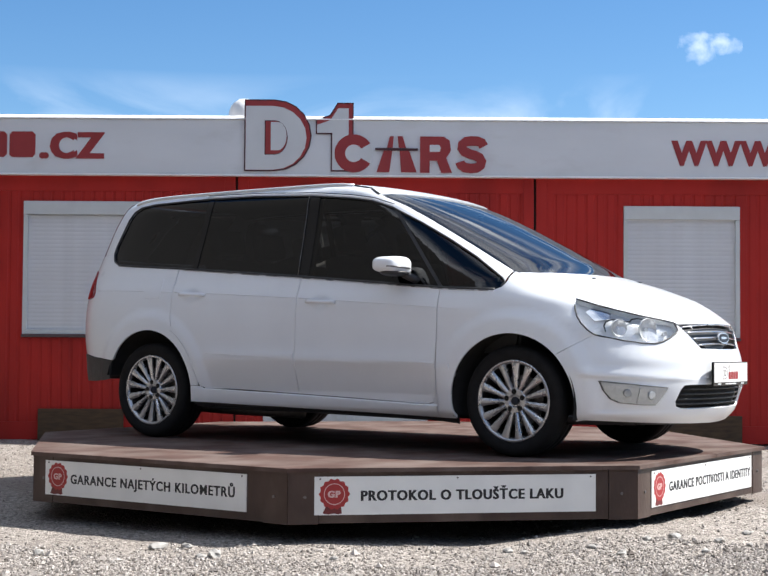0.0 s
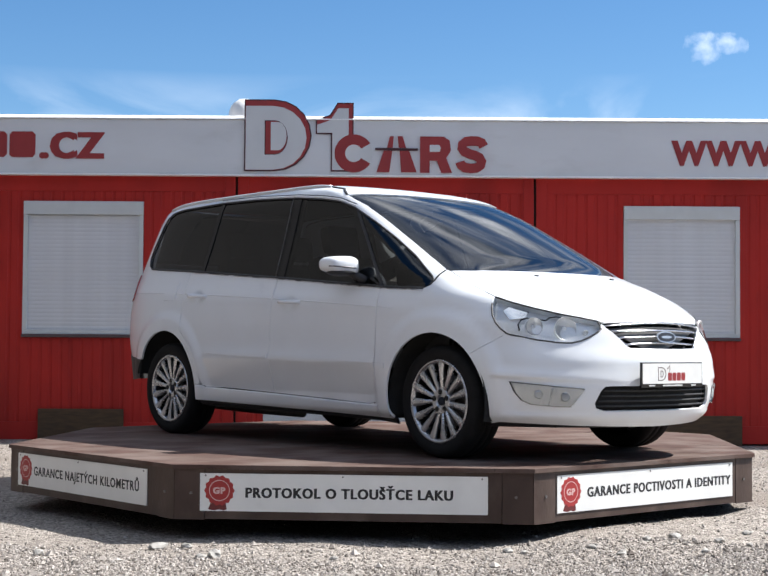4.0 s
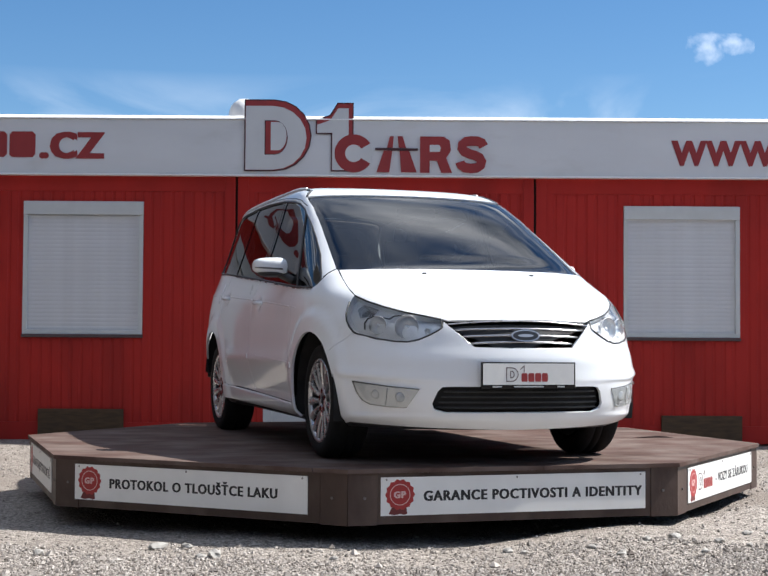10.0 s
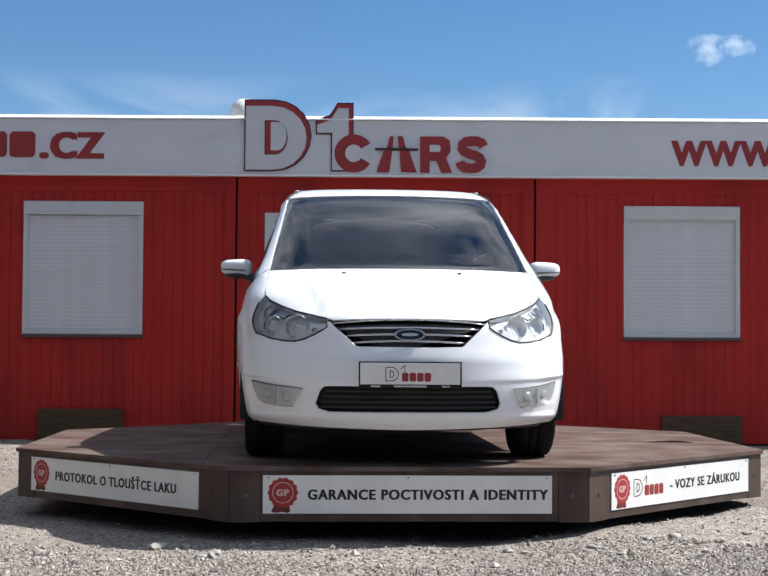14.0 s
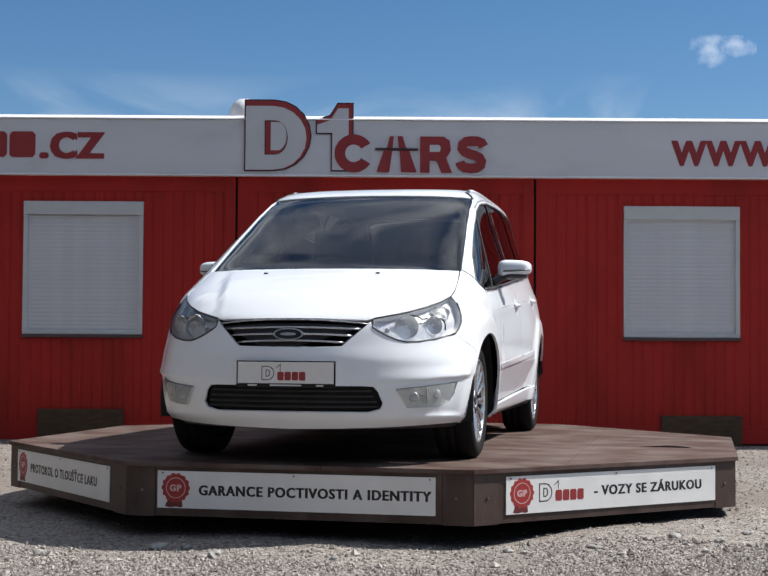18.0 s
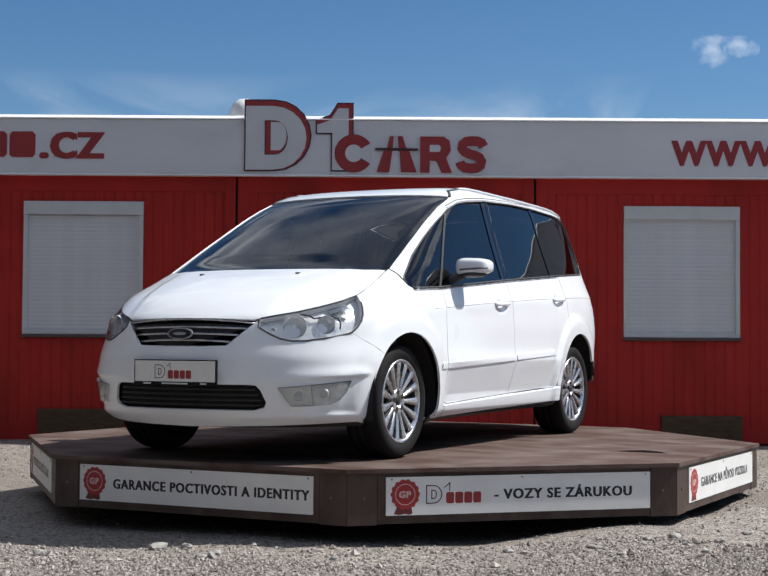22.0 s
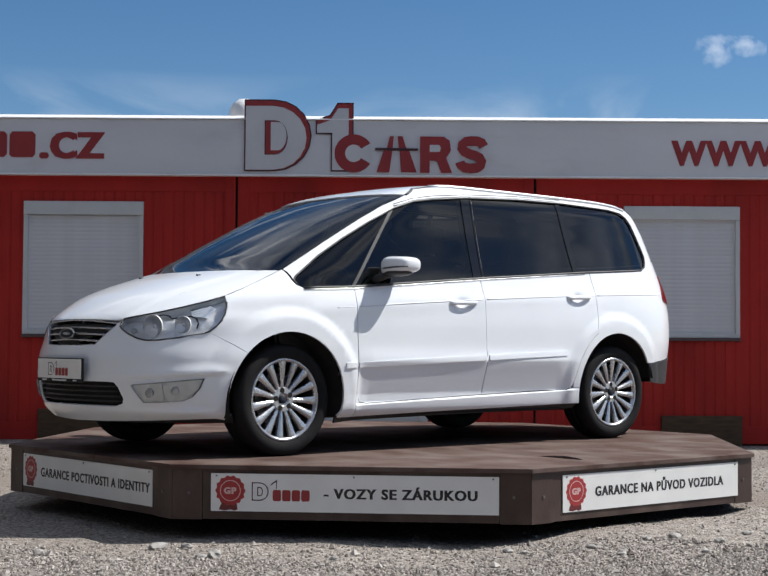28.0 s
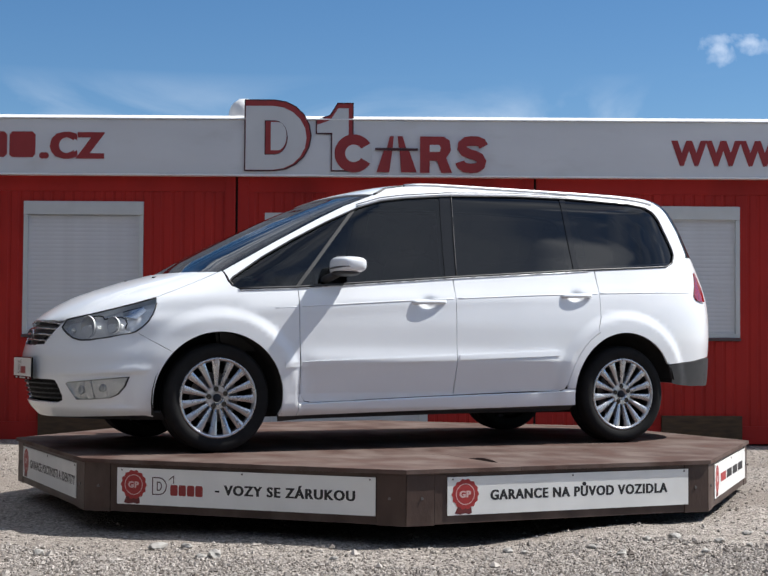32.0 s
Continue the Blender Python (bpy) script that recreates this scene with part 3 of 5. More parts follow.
AT = ON_FASCIA(-0.032, 0.006)
logo = tagged(new("logo_sign"), "large grey and red emblem plates standing on the fascia", "sign")
D_OUT = (-1.436, 2.717, -0.75, 3.452)
part("emblem_back", slab(round_d(*D_OUT), 0.020, AT), LOGO_EDGE, logo)
part("emblem_band", slab(round_d(-1.424, 2.729, -0.762, 3.440), 0.022, AT), LOGO_RED, logo)
part("emblem_face", slab(round_d(-1.422, 2.731, -0.80, 3.385), 0.024, AT), LOGO_GREY, logo)
part("emblem_core", slab(round_d(-1.228, 2.885, -0.992, 3.237), 0.026, AT), LOGO_EDGE, logo)
part("emblem_core_band", slab(round_d(-1.219, 2.893, -1.000, 3.229), 0.028, AT), LOGO_RED, logo)
part("emblem_core_face", slab(round_d(-1.165, 2.93, -1.004, 3.220), 0.030, AT), LOGO_GREY, logo)
STEP = [(-0.552, 2.719), (-0.322, 2.719), (-0.322, 3.425), (-0.486, 3.425), (-0.565, 3.30), (-0.708, 3.245), (-0.708, 3.100), (-0.552, 3.100)]
part("emblem_back", slab(STEP, 0.012, AT), LOGO_EDGE, logo)
STEP_RED = [(-0.540, 2.731), (-0.334, 2.731), (-0.334, 3.413), (-0.480, 3.413), (-0.558, 3.29), (-0.696, 3.237), (-0.696, 3.112), (-0.540, 3.112)]
part("emblem_band", slab(STEP_RED, 0.014, AT), LOGO_RED, logo)
STEP_GREY = [(-0.538, 2.733), (-0.372, 2.733), (-0.372, 3.365), (-0.480, 3.365), (-0.558, 3.245), (-0.694, 3.195), (-0.694, 3.114), (-0.538, 3.114)]
part("emblem_face", slab(STEP_GREY, 0.016, AT), LOGO_GREY, logo)
# four plain red shapes beside it
arc = [(-0.318 + 0.197 * math.cos(a), 2.905 + 0.195 * math.sin(a)) for a in [math.radians(32 + 296 * k / 24) for k in range(25)]]
arc_in = [(-0.318 + 0.088 * math.cos(a), 2.905 + 0.09 * math.sin(a)) for a in [math.radians(32 + 296 * k / 24) for k in range(25)]]
part("pale_inset", slab(oval(-0.318, 2.905, 0.19, 0.188), 0.018, AT), LOGO_GREY, logo)
part("red_shape", slab(arc + arc_in[::-1], 0.020, AT), LOGO_RED, logo)
for q in ([(-0.085, 2.715), (0.045, 2.715), (0.075, 2.935), (-0.012, 2.935)], [(0.02, 2.965), (0.078, 2.965), (0.088, 3.083), (0.050, 3.083)],
          [(0.165, 2.715), (0.325, 2.715), (0.245, 2.935), (0.150, 2.935)], [(0.140, 2.965), (0.215, 2.965), (0.180, 3.083), (0.130, 3.083)]):
    part("red_shape", slab(q, 0.020, AT), LOGO_RED, logo)
part("dark_bar", slab([(-0.10, 2.940), (0.335, 2.935), (0.335, 2.958), (-0.10, 2.963)], 0.023, AT), LOGO_EDGE, logo)
R_OUT = [(0.358, 2.712), (0.455, 2.712), (0.455, 2.835), (0.53, 2.835), (0.575, 2.712), (0.685, 2.712), (0.625, 2.86), (0.672, 2.94), (0.66, 3.04), (0.60, 3.082), (0.358, 3.082)]
part("red_shape", slab(R_OUT, 0.020, AT), LOGO_RED, logo)
part("pale_inset", slab([(0.455, 2.925), (0.555, 2.925), (0.57, 2.96), (0.555, 2.995), (0.455, 2.995)], 0.022, AT), LOGO_GREY, logo)
S_KEYS = [(1.005, 2.985), (0.985, 3.022), (0.945, 3.037), (0.885, 3.040), (0.825, 3.032), (0.79, 3.005), (0.785, 2.965), (0.81, 2.930), (0.86, 2.908), (0.915, 2.892), (0.965, 2.868), (0.985, 2.830), (0.975, 2.79), (0.935, 2.765), (0.875, 2.758), (0.815, 2.766), (0.775, 2.795), (0.765, 2.825)]


def stroke(pts, w):
    """A band of even width along a line."""
    left, right = [], []
    for i, p in enumerate(pts):
        a, b = pts[max(i - 1, 0)], pts[min(i + 1, len(pts) - 1)]
        d = Vector((b[0] - a[0], b[1] - a[1])).normalized()
        left.append((p[0] - d.y * w / 2, p[1] + d.x * w / 2))
        right.append((p[0] + d.y * w / 2, p[1] - d.x * w / 2))
    return left, right


def band(pts, w, depth, place):
    left, right = stroke(pts, w)
    n = len(pts)
    verts = [place(a, b, d) for d in (0.0, depth) for a, b in left + right]
    faces = []
    for i in range(n - 1):
        faces += [(2 * n + i, 3 * n + i, 3 * n + i + 1, 2 * n + i + 1), (i, i + 1, 2 * n + i + 1, 2 * n + i), (n + i + 1, n + i, 3 * n + i, 3 * n + i + 1)]
    faces += [(0, 2 * n, 3 * n, n), (n - 1, 2 * n - 1, 4 * n - 1, 3 * n - 1)]
    return verts, faces


v, f = band(S_KEYS, 0.097, 0.020, AT)
raw("red_shape", v, f, LOGO_RED, logo)

lettering(".CZ", 0.641, 0.266, 0.006, fascia, ON_FASCIA(-3.563, 2.853), LOGO_RED, label="red letter", bold=0.03, heavy=0.13)
lettering("WWW", 1.045, 0.262, 0.006, fascia, ON_FASCIA(2.887, 2.812), LOGO_RED, label="red letter", bold=0.02, heavy=0.08)
for x0, x1 in ((-4.12, -3.86), (-3.835, -3.57)):
    q = [(x0, 2.87), (x0 + 0.03, 2.847), (x1 - 0.03, 2.847), (x1, 2.88), (x1, 3.08), (x1 - 0.03, 3.11), (x0 + 0.03, 3.11), (x0, 3.08)]
    part("red_shape", slab(q, 0.006, AT), LOGO_RED, fascia)

# round white dome behind the emblem
v, f = lathe([(0.001, 0.20), (0.06, 0.19), (0.11, 0.155), (0.15, 0.10), (0.165, 0.03), (0.165, -0.25)], 28, Matrix.Rotation(math.pi / 2, 3, "X"))
dome = raw("roof_dome", v, f, DOME, smooth=True)
dome.location = (-1.495, WALL_Y + 0.16, 3.31)
tagged(dome, "round white plastic vent dome on the roof", "roof vent")

# ---------------------------------------------------------------- turning stage
DECK_Z, APO = 0.316, 2.305
TURNING = []
stage = tagged(new("turntable"), "low eight-sided brown turntable with white signs round it", "turntable")
TURNING.append((stage, 0.0))


def clip_poly(poly, p, q):
    """The part of the outline that lies to the left of the line from p to q."""
    out = []
    side = lambda v: (q[0] - p[0]) * (v[1] - p[1]) - (q[1] - p[1]) * (v[0] - p[0])
    for i, a in enumerate(poly):
        b = poly[(i + 1) % len(poly)]
        sa, sb = side(a), side(b)
        if sa >= 0:
            out.append(a)
        if (sa > 0 > sb) or (sa < 0 < sb):
            t = sa / (sa - sb)
            out.append((a[0] + t * (b[0] - a[0]), a[1] + t * (b[1] - a[1])))
    return out


RIM = (APO + 0.018) / math.cos(math.pi / 8)
OCT = [(RIM * math.cos(math.radians(22.5 + 45 * k)), RIM * math.sin(math.radians(22.5 + 45 * k))) for k in range(8)]
FLAT = lambda a, b, out: Vector((a, b, DECK_Z - 0.022 + out))
cuts_y = [-2.6, -1.11, 0.14, 1.39, 2.6]
CURL = (0.0, 1.68, 0.2785, 2.06)
for i in range(4):
    strip = clip_poly(clip_poly(OCT, (-3, cuts_y[i] + 0.0015), (3, cuts_y[i] + 0.0015)), (3, cuts_y[i + 1] - 0.0015), (-3, cuts_y[i + 1] - 0.0015))
    x = (-0.4, 0.55, -0.75, 0.28)[i]
    for piece in (clip_poly(strip, (x - 0.0015, -3), (x - 0.0015, 3)), clip_poly(strip, (x + 0.0015, 3), (x + 0.0015, -3))):
        if len(piece) < 3:
            continue
        if i == 3 and max(p[0] for p in piece) < 0.3:
            # the edge of this sheet has warped upwards along the joint
            x0, y0, x1, y1 = CURL
            k = min(range(len(piece)), key=lambda j: piece[j][1] - piece[j][0])
            bm = slab(piece[:k + 1] + [(x1, y0), (x0, y0), (x0, y1), (x1, y1)] + piece[k + 1:], 0.022, FLAT)
            n = 10
            rows = [[bm.verts.new(FLAT(x0 + (x1 - x0) * a / n, y0 + (y1 - y0) * b / n, 0.022 + 0.014 * (a / n) ** 1.8 * math.sin(math.pi * (b / n) ** 1.5))) for a in range(n + 1)] for b in range(n + 1)]
            low = [[bm.verts.new(v.co - Vector((0, 0, 0.016))) for v in r] for r in rows]
            for b in range(n):
                for a in range(n):
                    bm.faces.new((rows[b][a], rows[b][a + 1], rows[b + 1][a + 1], rows[b + 1][a]))
                    bm.faces.new((low[b][a], low[b + 1][a], low[b + 1][a + 1], low[b][a + 1]))
                bm.faces.new((rows[b][n], low[b][n], low[b + 1][n], rows[b + 1][n]))
            part("deck_board", bm, DECK, stage, "board with a warped edge")
        else:
            part("deck_board", slab(piece, 0.022, FLAT), DECK, stage)
under = [(0.985 * a, 0.985 * b) for a, b in OCT]
part("frame", slab(under, 0.05, lambda a, b, out: Vector((a, b, 0.235 + out))), DARK_UNDER, stage)
v, f = lathe([(1.2, 0.0), (1.2, 0.40), (0.001, 0.40)], 40, Matrix.Rotation(math.pi / 2, 3, "X"))
raw("pedestal", [p + Vector((0, 0, -0.16)) for p in v], f, DARK_UNDER, stage)


def on_face(angle, off=0.0):
    c, s = math.cos(math.radians(angle)), math.sin(math.radians(angle))
    return lambda a, b, out: Vector((c * (APO + off + out) - s * a, s * (APO + off + out) + c * a, b))


def rect(a0, b0, a1, b1):
    return [(a0, b0), (a1, b0), (a1, b1), (a0, b1)]


def scallop(cx, cz, r, n=14):
    out = []
    for k in range(n * 4):
        a = 2 * math.pi * k / (n * 4)
        rr = r * (1 + 0.055 * math.cos(n * a))
        out.append((cx + rr * math.cos(a), cz + rr * math.sin(a)))
    return out


def seal(parent, place, a, b):
    rib = part("ribbon", slab([(a - 0.062, b - 0.088), (a - 0.03, b - 0.094), (a, b - 0.088), (a + 0.022, b - 0.094), (a + 0.04, b - 0.088), (a + 0.03, b - 0.02), (a - 0.03, b - 0.02)], 0.0004, place), INK_DARK_RED, parent)
    part("seal", slab(scallop(a, b + 0.012, 0.078), 0.0008, place), INK_RED, parent, "scalloped red seal")
    part("seal_ring", ring_slab(oval(a, b + 0.012, 0.056, 0.056), oval(a, b + 0.012, 0.052, 0.052), 0.0012, place), INK_PALE, parent)
    lettering("GP", 0.066, 0.034, 0.0012, parent, lambda x, z, out: place(a - 0.035 + x, b - 0.004 + z, out), INK_PALE, bold=0.04, heavy=0.06)


def small_logo(parent, place, a, b, s, big=None):
    """Plain outline shapes in place of the emblem; s is its height."""
    o, i = round_d(a, b, a + s * 0.93, b + s), round_d(a + s * 0.06, b + s * 0.06, a + s * 0.87, b + s * 0.94)
    part("emblem_outline", ring_slab(o, i, 0.0006, place), LOGO_EDGE, parent)
    o, i = round_d(a + s * 0.3, b + s * 0.25, a + s * 0.62, b + s * 0.75), round_d(a + s * 0.36, b + s * 0.31, a + s * 0.56, b + s * 0.69)
    part("emblem_outline", ring_slab(o, i, 0.0006, place), LOGO_EDGE, parent)
    q = [(a + s * 1.05, b + s * 0.9), (a + s * 1.38, b + s * 1.15), (a + s * 1.38, b + s * 0.66), (a + s * 1.33, b + s * 0.66), (a + s * 1.33, b + s * 1.04), (a + s * 1.05, b + s * 0.83)]
    part("emblem_outline", slab(q, 0.0006, place), LOGO_EDGE, parent)
    for k in range(4):
        x0 = a + s * (1.15 + 0.52 * k)
        q = [(x0 + s * 0.05, b), (x0 + s * 0.42, b), (x0 + s * 0.46, b + s * 0.08), (x0 + s * 0.46, b + s * 0.52), (x0 + s * 0.4, b + s * 0.6), (x0 + s * 0.06, b + s * 0.6), (x0, b + s * 0.5), (x0, b + s * 0.1)]
        part("red_shape", slab(q, 0.0006, place), LOGO_RED, parent)


SIDE = APO * math.tan(math.pi / 8)
WORDS = {-90: "GARANCE NAJETÝCH KILOMETRŮ", -45: "PROTOKOL O TLOUŠŤCE LAKU", 0: "GARANCE POCTIVOSTI A IDENTITY", 45: "- VOZY SE ZÁRUKOU",
         90: "GARANCE NA PŮVOD VOZIDLA", 135: "", 180: None, 225: None}
START = {-90: -0.85, -45: -0.815, 0: -0.777, 45: -0.745, 90: -0.718, 135: -0.70}
SPAN = {-90: (0.21, 1.45), -45: (0.245, 1.345), 0: (0.235, 1.508), 45: (0.605, 1.415), 90: (0.255, 1.385)}
for angle, words in WORDS.items():
    put = on_face(angle, -0.02)
    face = part("side_board", slab(rect(-SIDE + 0.165, 0.028, SIDE - 0.165, DECK_Z - 0.024), 0.02, put), DECK_SIDE, stage)
    for sgn in (-1, 1):
        a0, a1 = sorted((sgn * (SIDE - 0.162), sgn * (SIDE - 0.001)))
        plate = part("corner_plate", slab(rect(a0, 0.024, a1, DECK_Z - 0.023), 0.023, put), DECK_SIDE, stage)
        c = sgn * (SIDE - 0.09)
        part("screw", slab(oval(c, 0.165, 0.008, 0.008, 10), 0.006, on_face(angle, 0.003)), STEEL, plate)
    if words is None:
        continue
    on = on_face(angle, 0.001)
    W0 = START[angle]
    sign = part("sign_board", slab(rect(W0, 0.071, W0 + 1.532, 0.271), 0.005, on), SIGN_WHITE, stage, "white sign with a red seal and black words" if words else "white sign with a red seal")
    put = on_face(angle, 0.0062)
    seal(sign, lambda a, b, out, put=put: put(W0 + a, b, out), 0.105, 0.168)
    for c in (0.03, 0.766, 1.502):
        part("screw", slab(oval(W0 + c, 0.259, 0.005, 0.005, 8), 0.003, put), STEEL, sign)
    if words:
        a0, a1 = SPAN[angle]
        lettering(words, a1 - a0, 0.054, 0.0004, sign, lambda a, b, out, put=put, a0=a0: put(W0 + a0 + a, 0.145 + b, out), INK, bold=0.02, heavy=0.06 if angle == -90 else 0.095)
    else:
        for k in range(4):
            part("word_bar", slab(rect(W0 + 0.26 + 0.29 * k, 0.15, W0 + 0.5 + 0.29 * k, 0.2), 0.0012, put), INK_RED if k == 0 else INK, sign)
    if angle == 45:
        small_logo(sign, lambda a, b, out, put=put: put(W0 + a, b, out), 0.22, 0.128, 0.098)

# ---------------------------------------------------------------- the car: one smooth body form, cut into panels
from mathutils.geometry import tessellate_polygon


def curve(xs, ys):
    """A smooth, monotone curve through the given stations."""
    xs, ys = np.array(xs, float), np.array(ys, float)
    h, d = np.diff(xs), np.diff(ys) / np.diff(xs)
    m = np.zeros(len(xs))
    for i in range(1, len(xs) - 1):
        if d[i - 1] * d[i] > 0:
            w1, w2 = 2 * h[i] + h[i - 1], h[i] + 2 * h[i - 1]
            m[i] = (w1 + w2) / (w1 / d[i - 1] + w2 / d[i])
    m[0], m[-1] = d[0], d[-1]

    def at(x):
        x = np.clip(np.asarray(x, float), xs[0], xs[-1])
        i = np.clip(np.searchsorted(xs, x) - 1, 0, len(xs) - 2)
        t = (x - xs[i]) / h[i]
        return ((1 + 2 * t) * (1 - t) ** 2 * ys[i] + t * (1 - t) ** 2 * h[i] * m[i] + t * t * (3 - 2 * t) * ys[i + 1] + t * t * (t - 1) * h[i] * m[i + 1])
    return at


# stations by height above the tyres' contact
HALF_WIDTH = curve([.18, .26, .35, .45, .55, .65, .75, .83, .92, 1.0, 1.083, 1.2, 1.35, 1.5, 1.604, 1.66, 1.693, 1.714, 1.73],
                   [.82, .903, .917, .926, .934, .936, .934, .928, .915, .892, .865, .824, .772, .724, .690, .655, .60, .48, .02])
NOSE = curve([.18, .26, .35, .45, .55, .65, .72, .775, .83, .915, .985, 1.04, 1.083, 1.2, 1.35, 1.5, 1.604, 1.66, 1.693, 1.714, 1.73],
             [2.33, 2.40, 2.435, 2.450, 2.450, 2.430, 2.412, 2.385, 2.31, 2.14, 1.945, 1.775, 1.64, 1.42, 1.125, .805, .555, .385, .21, -.02, -.45])
NOSE_FROM = curve([.18, 1.0, 1.083, 1.2, 1.35, 1.5, 1.604, 1.66, 1.693, 1.714, 1.73], [.6, .6, .70, .475, .18, -.135, -.37, -.5, -.6, -.7, -.8])
NOSE_POWER = curve([.18, .45, .55, .70, .83, .92, 1.0, 1.083, 1.35, 1.6, 1.693, 1.73], [6.3, 6.3, 6.1, 5.4, 5.4, 6.0, 6.2, 6.4, 9.3, 14.5, 11, 6])
TAIL = curve([.18, .26, .45, .65, .92, 1.0, 1.2, 1.35, 1.5, 1.604, 1.66, 1.693, 1.714, 1.73],
             [-2.35, -2.42, -2.45, -2.43, -2.415, -2.405, -2.335, -2.265, -2.19, -2.12, -2.075, -2.015, -1.71, -1.0])
TAIL_FROM = curve([.18, 1.693, 1.73], [-.90, -.90, -.85])
TAIL_POWER = curve([.18, .5, .7, 1.1, 1.6, 1.73], [4.6, 4.9, 5.9, 6.4, 8.0, 5])
CREASE = curve([-2.0, -1.83, -1.06, -.035, .964, 1.34], [1.02, 1.018, .992, .940, .876, .848])
ARCH_F, ARCH_R = (1.50, 0.325, 0.393), (-1.345, 0.335, 0.402)
AXIS_Y = -0.015
HANDLES = ((.131, .915), (-.966, .975))


def half_width(x, z):
    b = HALF_WIDTH(z) - 0.056 * (np.clip(-0.5 - x, 0, None) / 1.6) ** 2
    d = z - CREASE(x)
    fade = np.clip((1.42 - x) / 0.1, 0, 1) * np.clip((x + 2.0) / 0.1, 0, 1)
    b = b + 0.007 * fade * np.exp(-(d / 0.055) ** 2)
    for cx, cz, r in (ARCH_F, ARCH_R):
        t = np.clip((np.hypot(x - cx, z - cz) - r - 0.075) / 0.085, 0, 1)
        b = b + 0.020 * (1 - t * t * (3 - 2 * t)) * np.clip((0.98 - z) / 0.12, 0, 1)
    door = np.clip((1.10 - x) / 0.2, 0, 1) * np.clip((x + 0.95) / 0.2, 0, 1)
    # bumper ledges over and under the fog lamps
    ledge = z - 0.472 - (2.2 - x) * 0.06
    b = b + 0.021 * np.clip((x - 1.9) / 0.08, 0, 1) * np.where(ledge > 0, np.exp(-(ledge / 0.04) ** 2), np.exp(-(ledge / 0.014) ** 2))
    b = b + 0.016 * np.clip((x - 1.95) / 0.08, 0, 1) * np.where(z > 0.262, np.exp(-((z - 0.262) / 0.018) ** 2), np.exp(-((z - 0.262) / 0.03) ** 2))
    for cx, cz in HANDLES:
        b = b - 0.020 * np.exp(-((x - cx) / 0.055) ** 2 - ((z - cz + 0.006) / 0.036) ** 2)
    # the doors draw in below the moulding and the sill stands out again
    over = z - 0.293 - (0.90 - x) * 0.034
    tuck = np.clip((0.545 - z) / 0.20, 0, 1) * np.clip((over + 0.016) / 0.018, 0.5, 1)
    b = b - 0.043 * door * tuck
    return b + 0.015 * door * np.where(z > 0.545, np.exp(-((z - 0.545) / 0.065) ** 2), 1.0)


def nose_u(x, z):
    return np.clip((x - NOSE_FROM(z)) / (NOSE(z) - NOSE_FROM(z)), 0, None) ** NOSE_POWER(z)


def tail_u(x, z):
    return np.clip((x - TAIL_FROM(z)) / (TAIL(z) - TAIL_FROM(z)), 0, None) ** TAIL_POWER(z)


def bonnet_rise(x, y):
    """The raised middle of the bonnet, with a soft step along each side."""
    ridge = 0.43 + (2.33 - x) * 0.235
    t = np.clip((ridge - np.abs(y)) / 0.06 + 0.5, 0, 1)
    return 0.014 * t * t * (3 - 2 * t) * np.clip((x - 1.50) / 0.35, 0, 1) * np.clip((2.36 - x) / 0.25, 0, 1)


def level(x, y, z):
    z = z - bonnet_rise(x, y) * np.clip((z - 0.70) / 0.1, 0, 1)
    return (y / half_width(x, z)) ** 2 + nose_u(x, z) + tail_u(x, z) - 1


def by_side(x, z):
    return x, half_width(x, z) * np.sqrt(np.clip(1 - nose_u(x, z) - tail_u(x, z), 0, 1)), z


def by_nose(a, z):
    s = np.clip(np.sin(np.radians(a)), 1e-4, 1)
    x = NOSE_FROM(z) + (NOSE(z) - NOSE_FROM(z)) * s ** (2 / NOSE_POWER(z))
    return x, half_width(x, z) * np.cos(np.radians(a)), z


def by_tail(a, z):
    s = np.clip(np.sin(np.radians(a)), 1e-4, 1)
    x = TAIL_FROM(z) + (TAIL(z) - TAIL_FROM(z)) * s ** (2 / TAIL_POWER(z))
    return x, half_width(x, z) * np.cos(np.radians(a)), z


def by_top(x, y):
    lo, hi = np.full(np.shape(x), 0.70), np.full(np.shape(x), 1.73)
    for _ in range(40):
        mid = (lo + hi) / 2
        inside = level(x, y, mid) < 0
        lo, hi = np.where(inside, mid, lo), np.where(inside, hi, mid)
    return x, y, (lo + hi) / 2


def nose_x(x, z):
    """The nose angle of the side point (x, z)."""
    return (float(np.degrees(np.arcsin(np.sqrt(min(1.0, float(nose_u(x, z))))))), z)


def nose_y(y, z):
    x = float(NOSE(z))
    for _ in range(3):
        b = float(half_width(np.array(x), np.array(z)))
        a = math.degrees(math.acos(max(-1, min(1, y / b))))
        x = float(by_nose(np.array(a), np.array(z))[0])
    return (a, z)


def tail_x(x, z):
    return (float(np.degrees(np.arcsin(np.sqrt(min(1.0, float(tail_u(x, z))))))), z)


def normals_at(x, y, z):
    e = 0.002
    g = np.stack([level(x + e, y, z) - level(x - e, y, z), level(x, y + e, z) - level(x, y - e, z), level(x, y, z + e) - level(x, y, z - e)], 1)
    return g / np.maximum(np.linalg.norm(g, axis=1, keepdims=True), 1e-9)


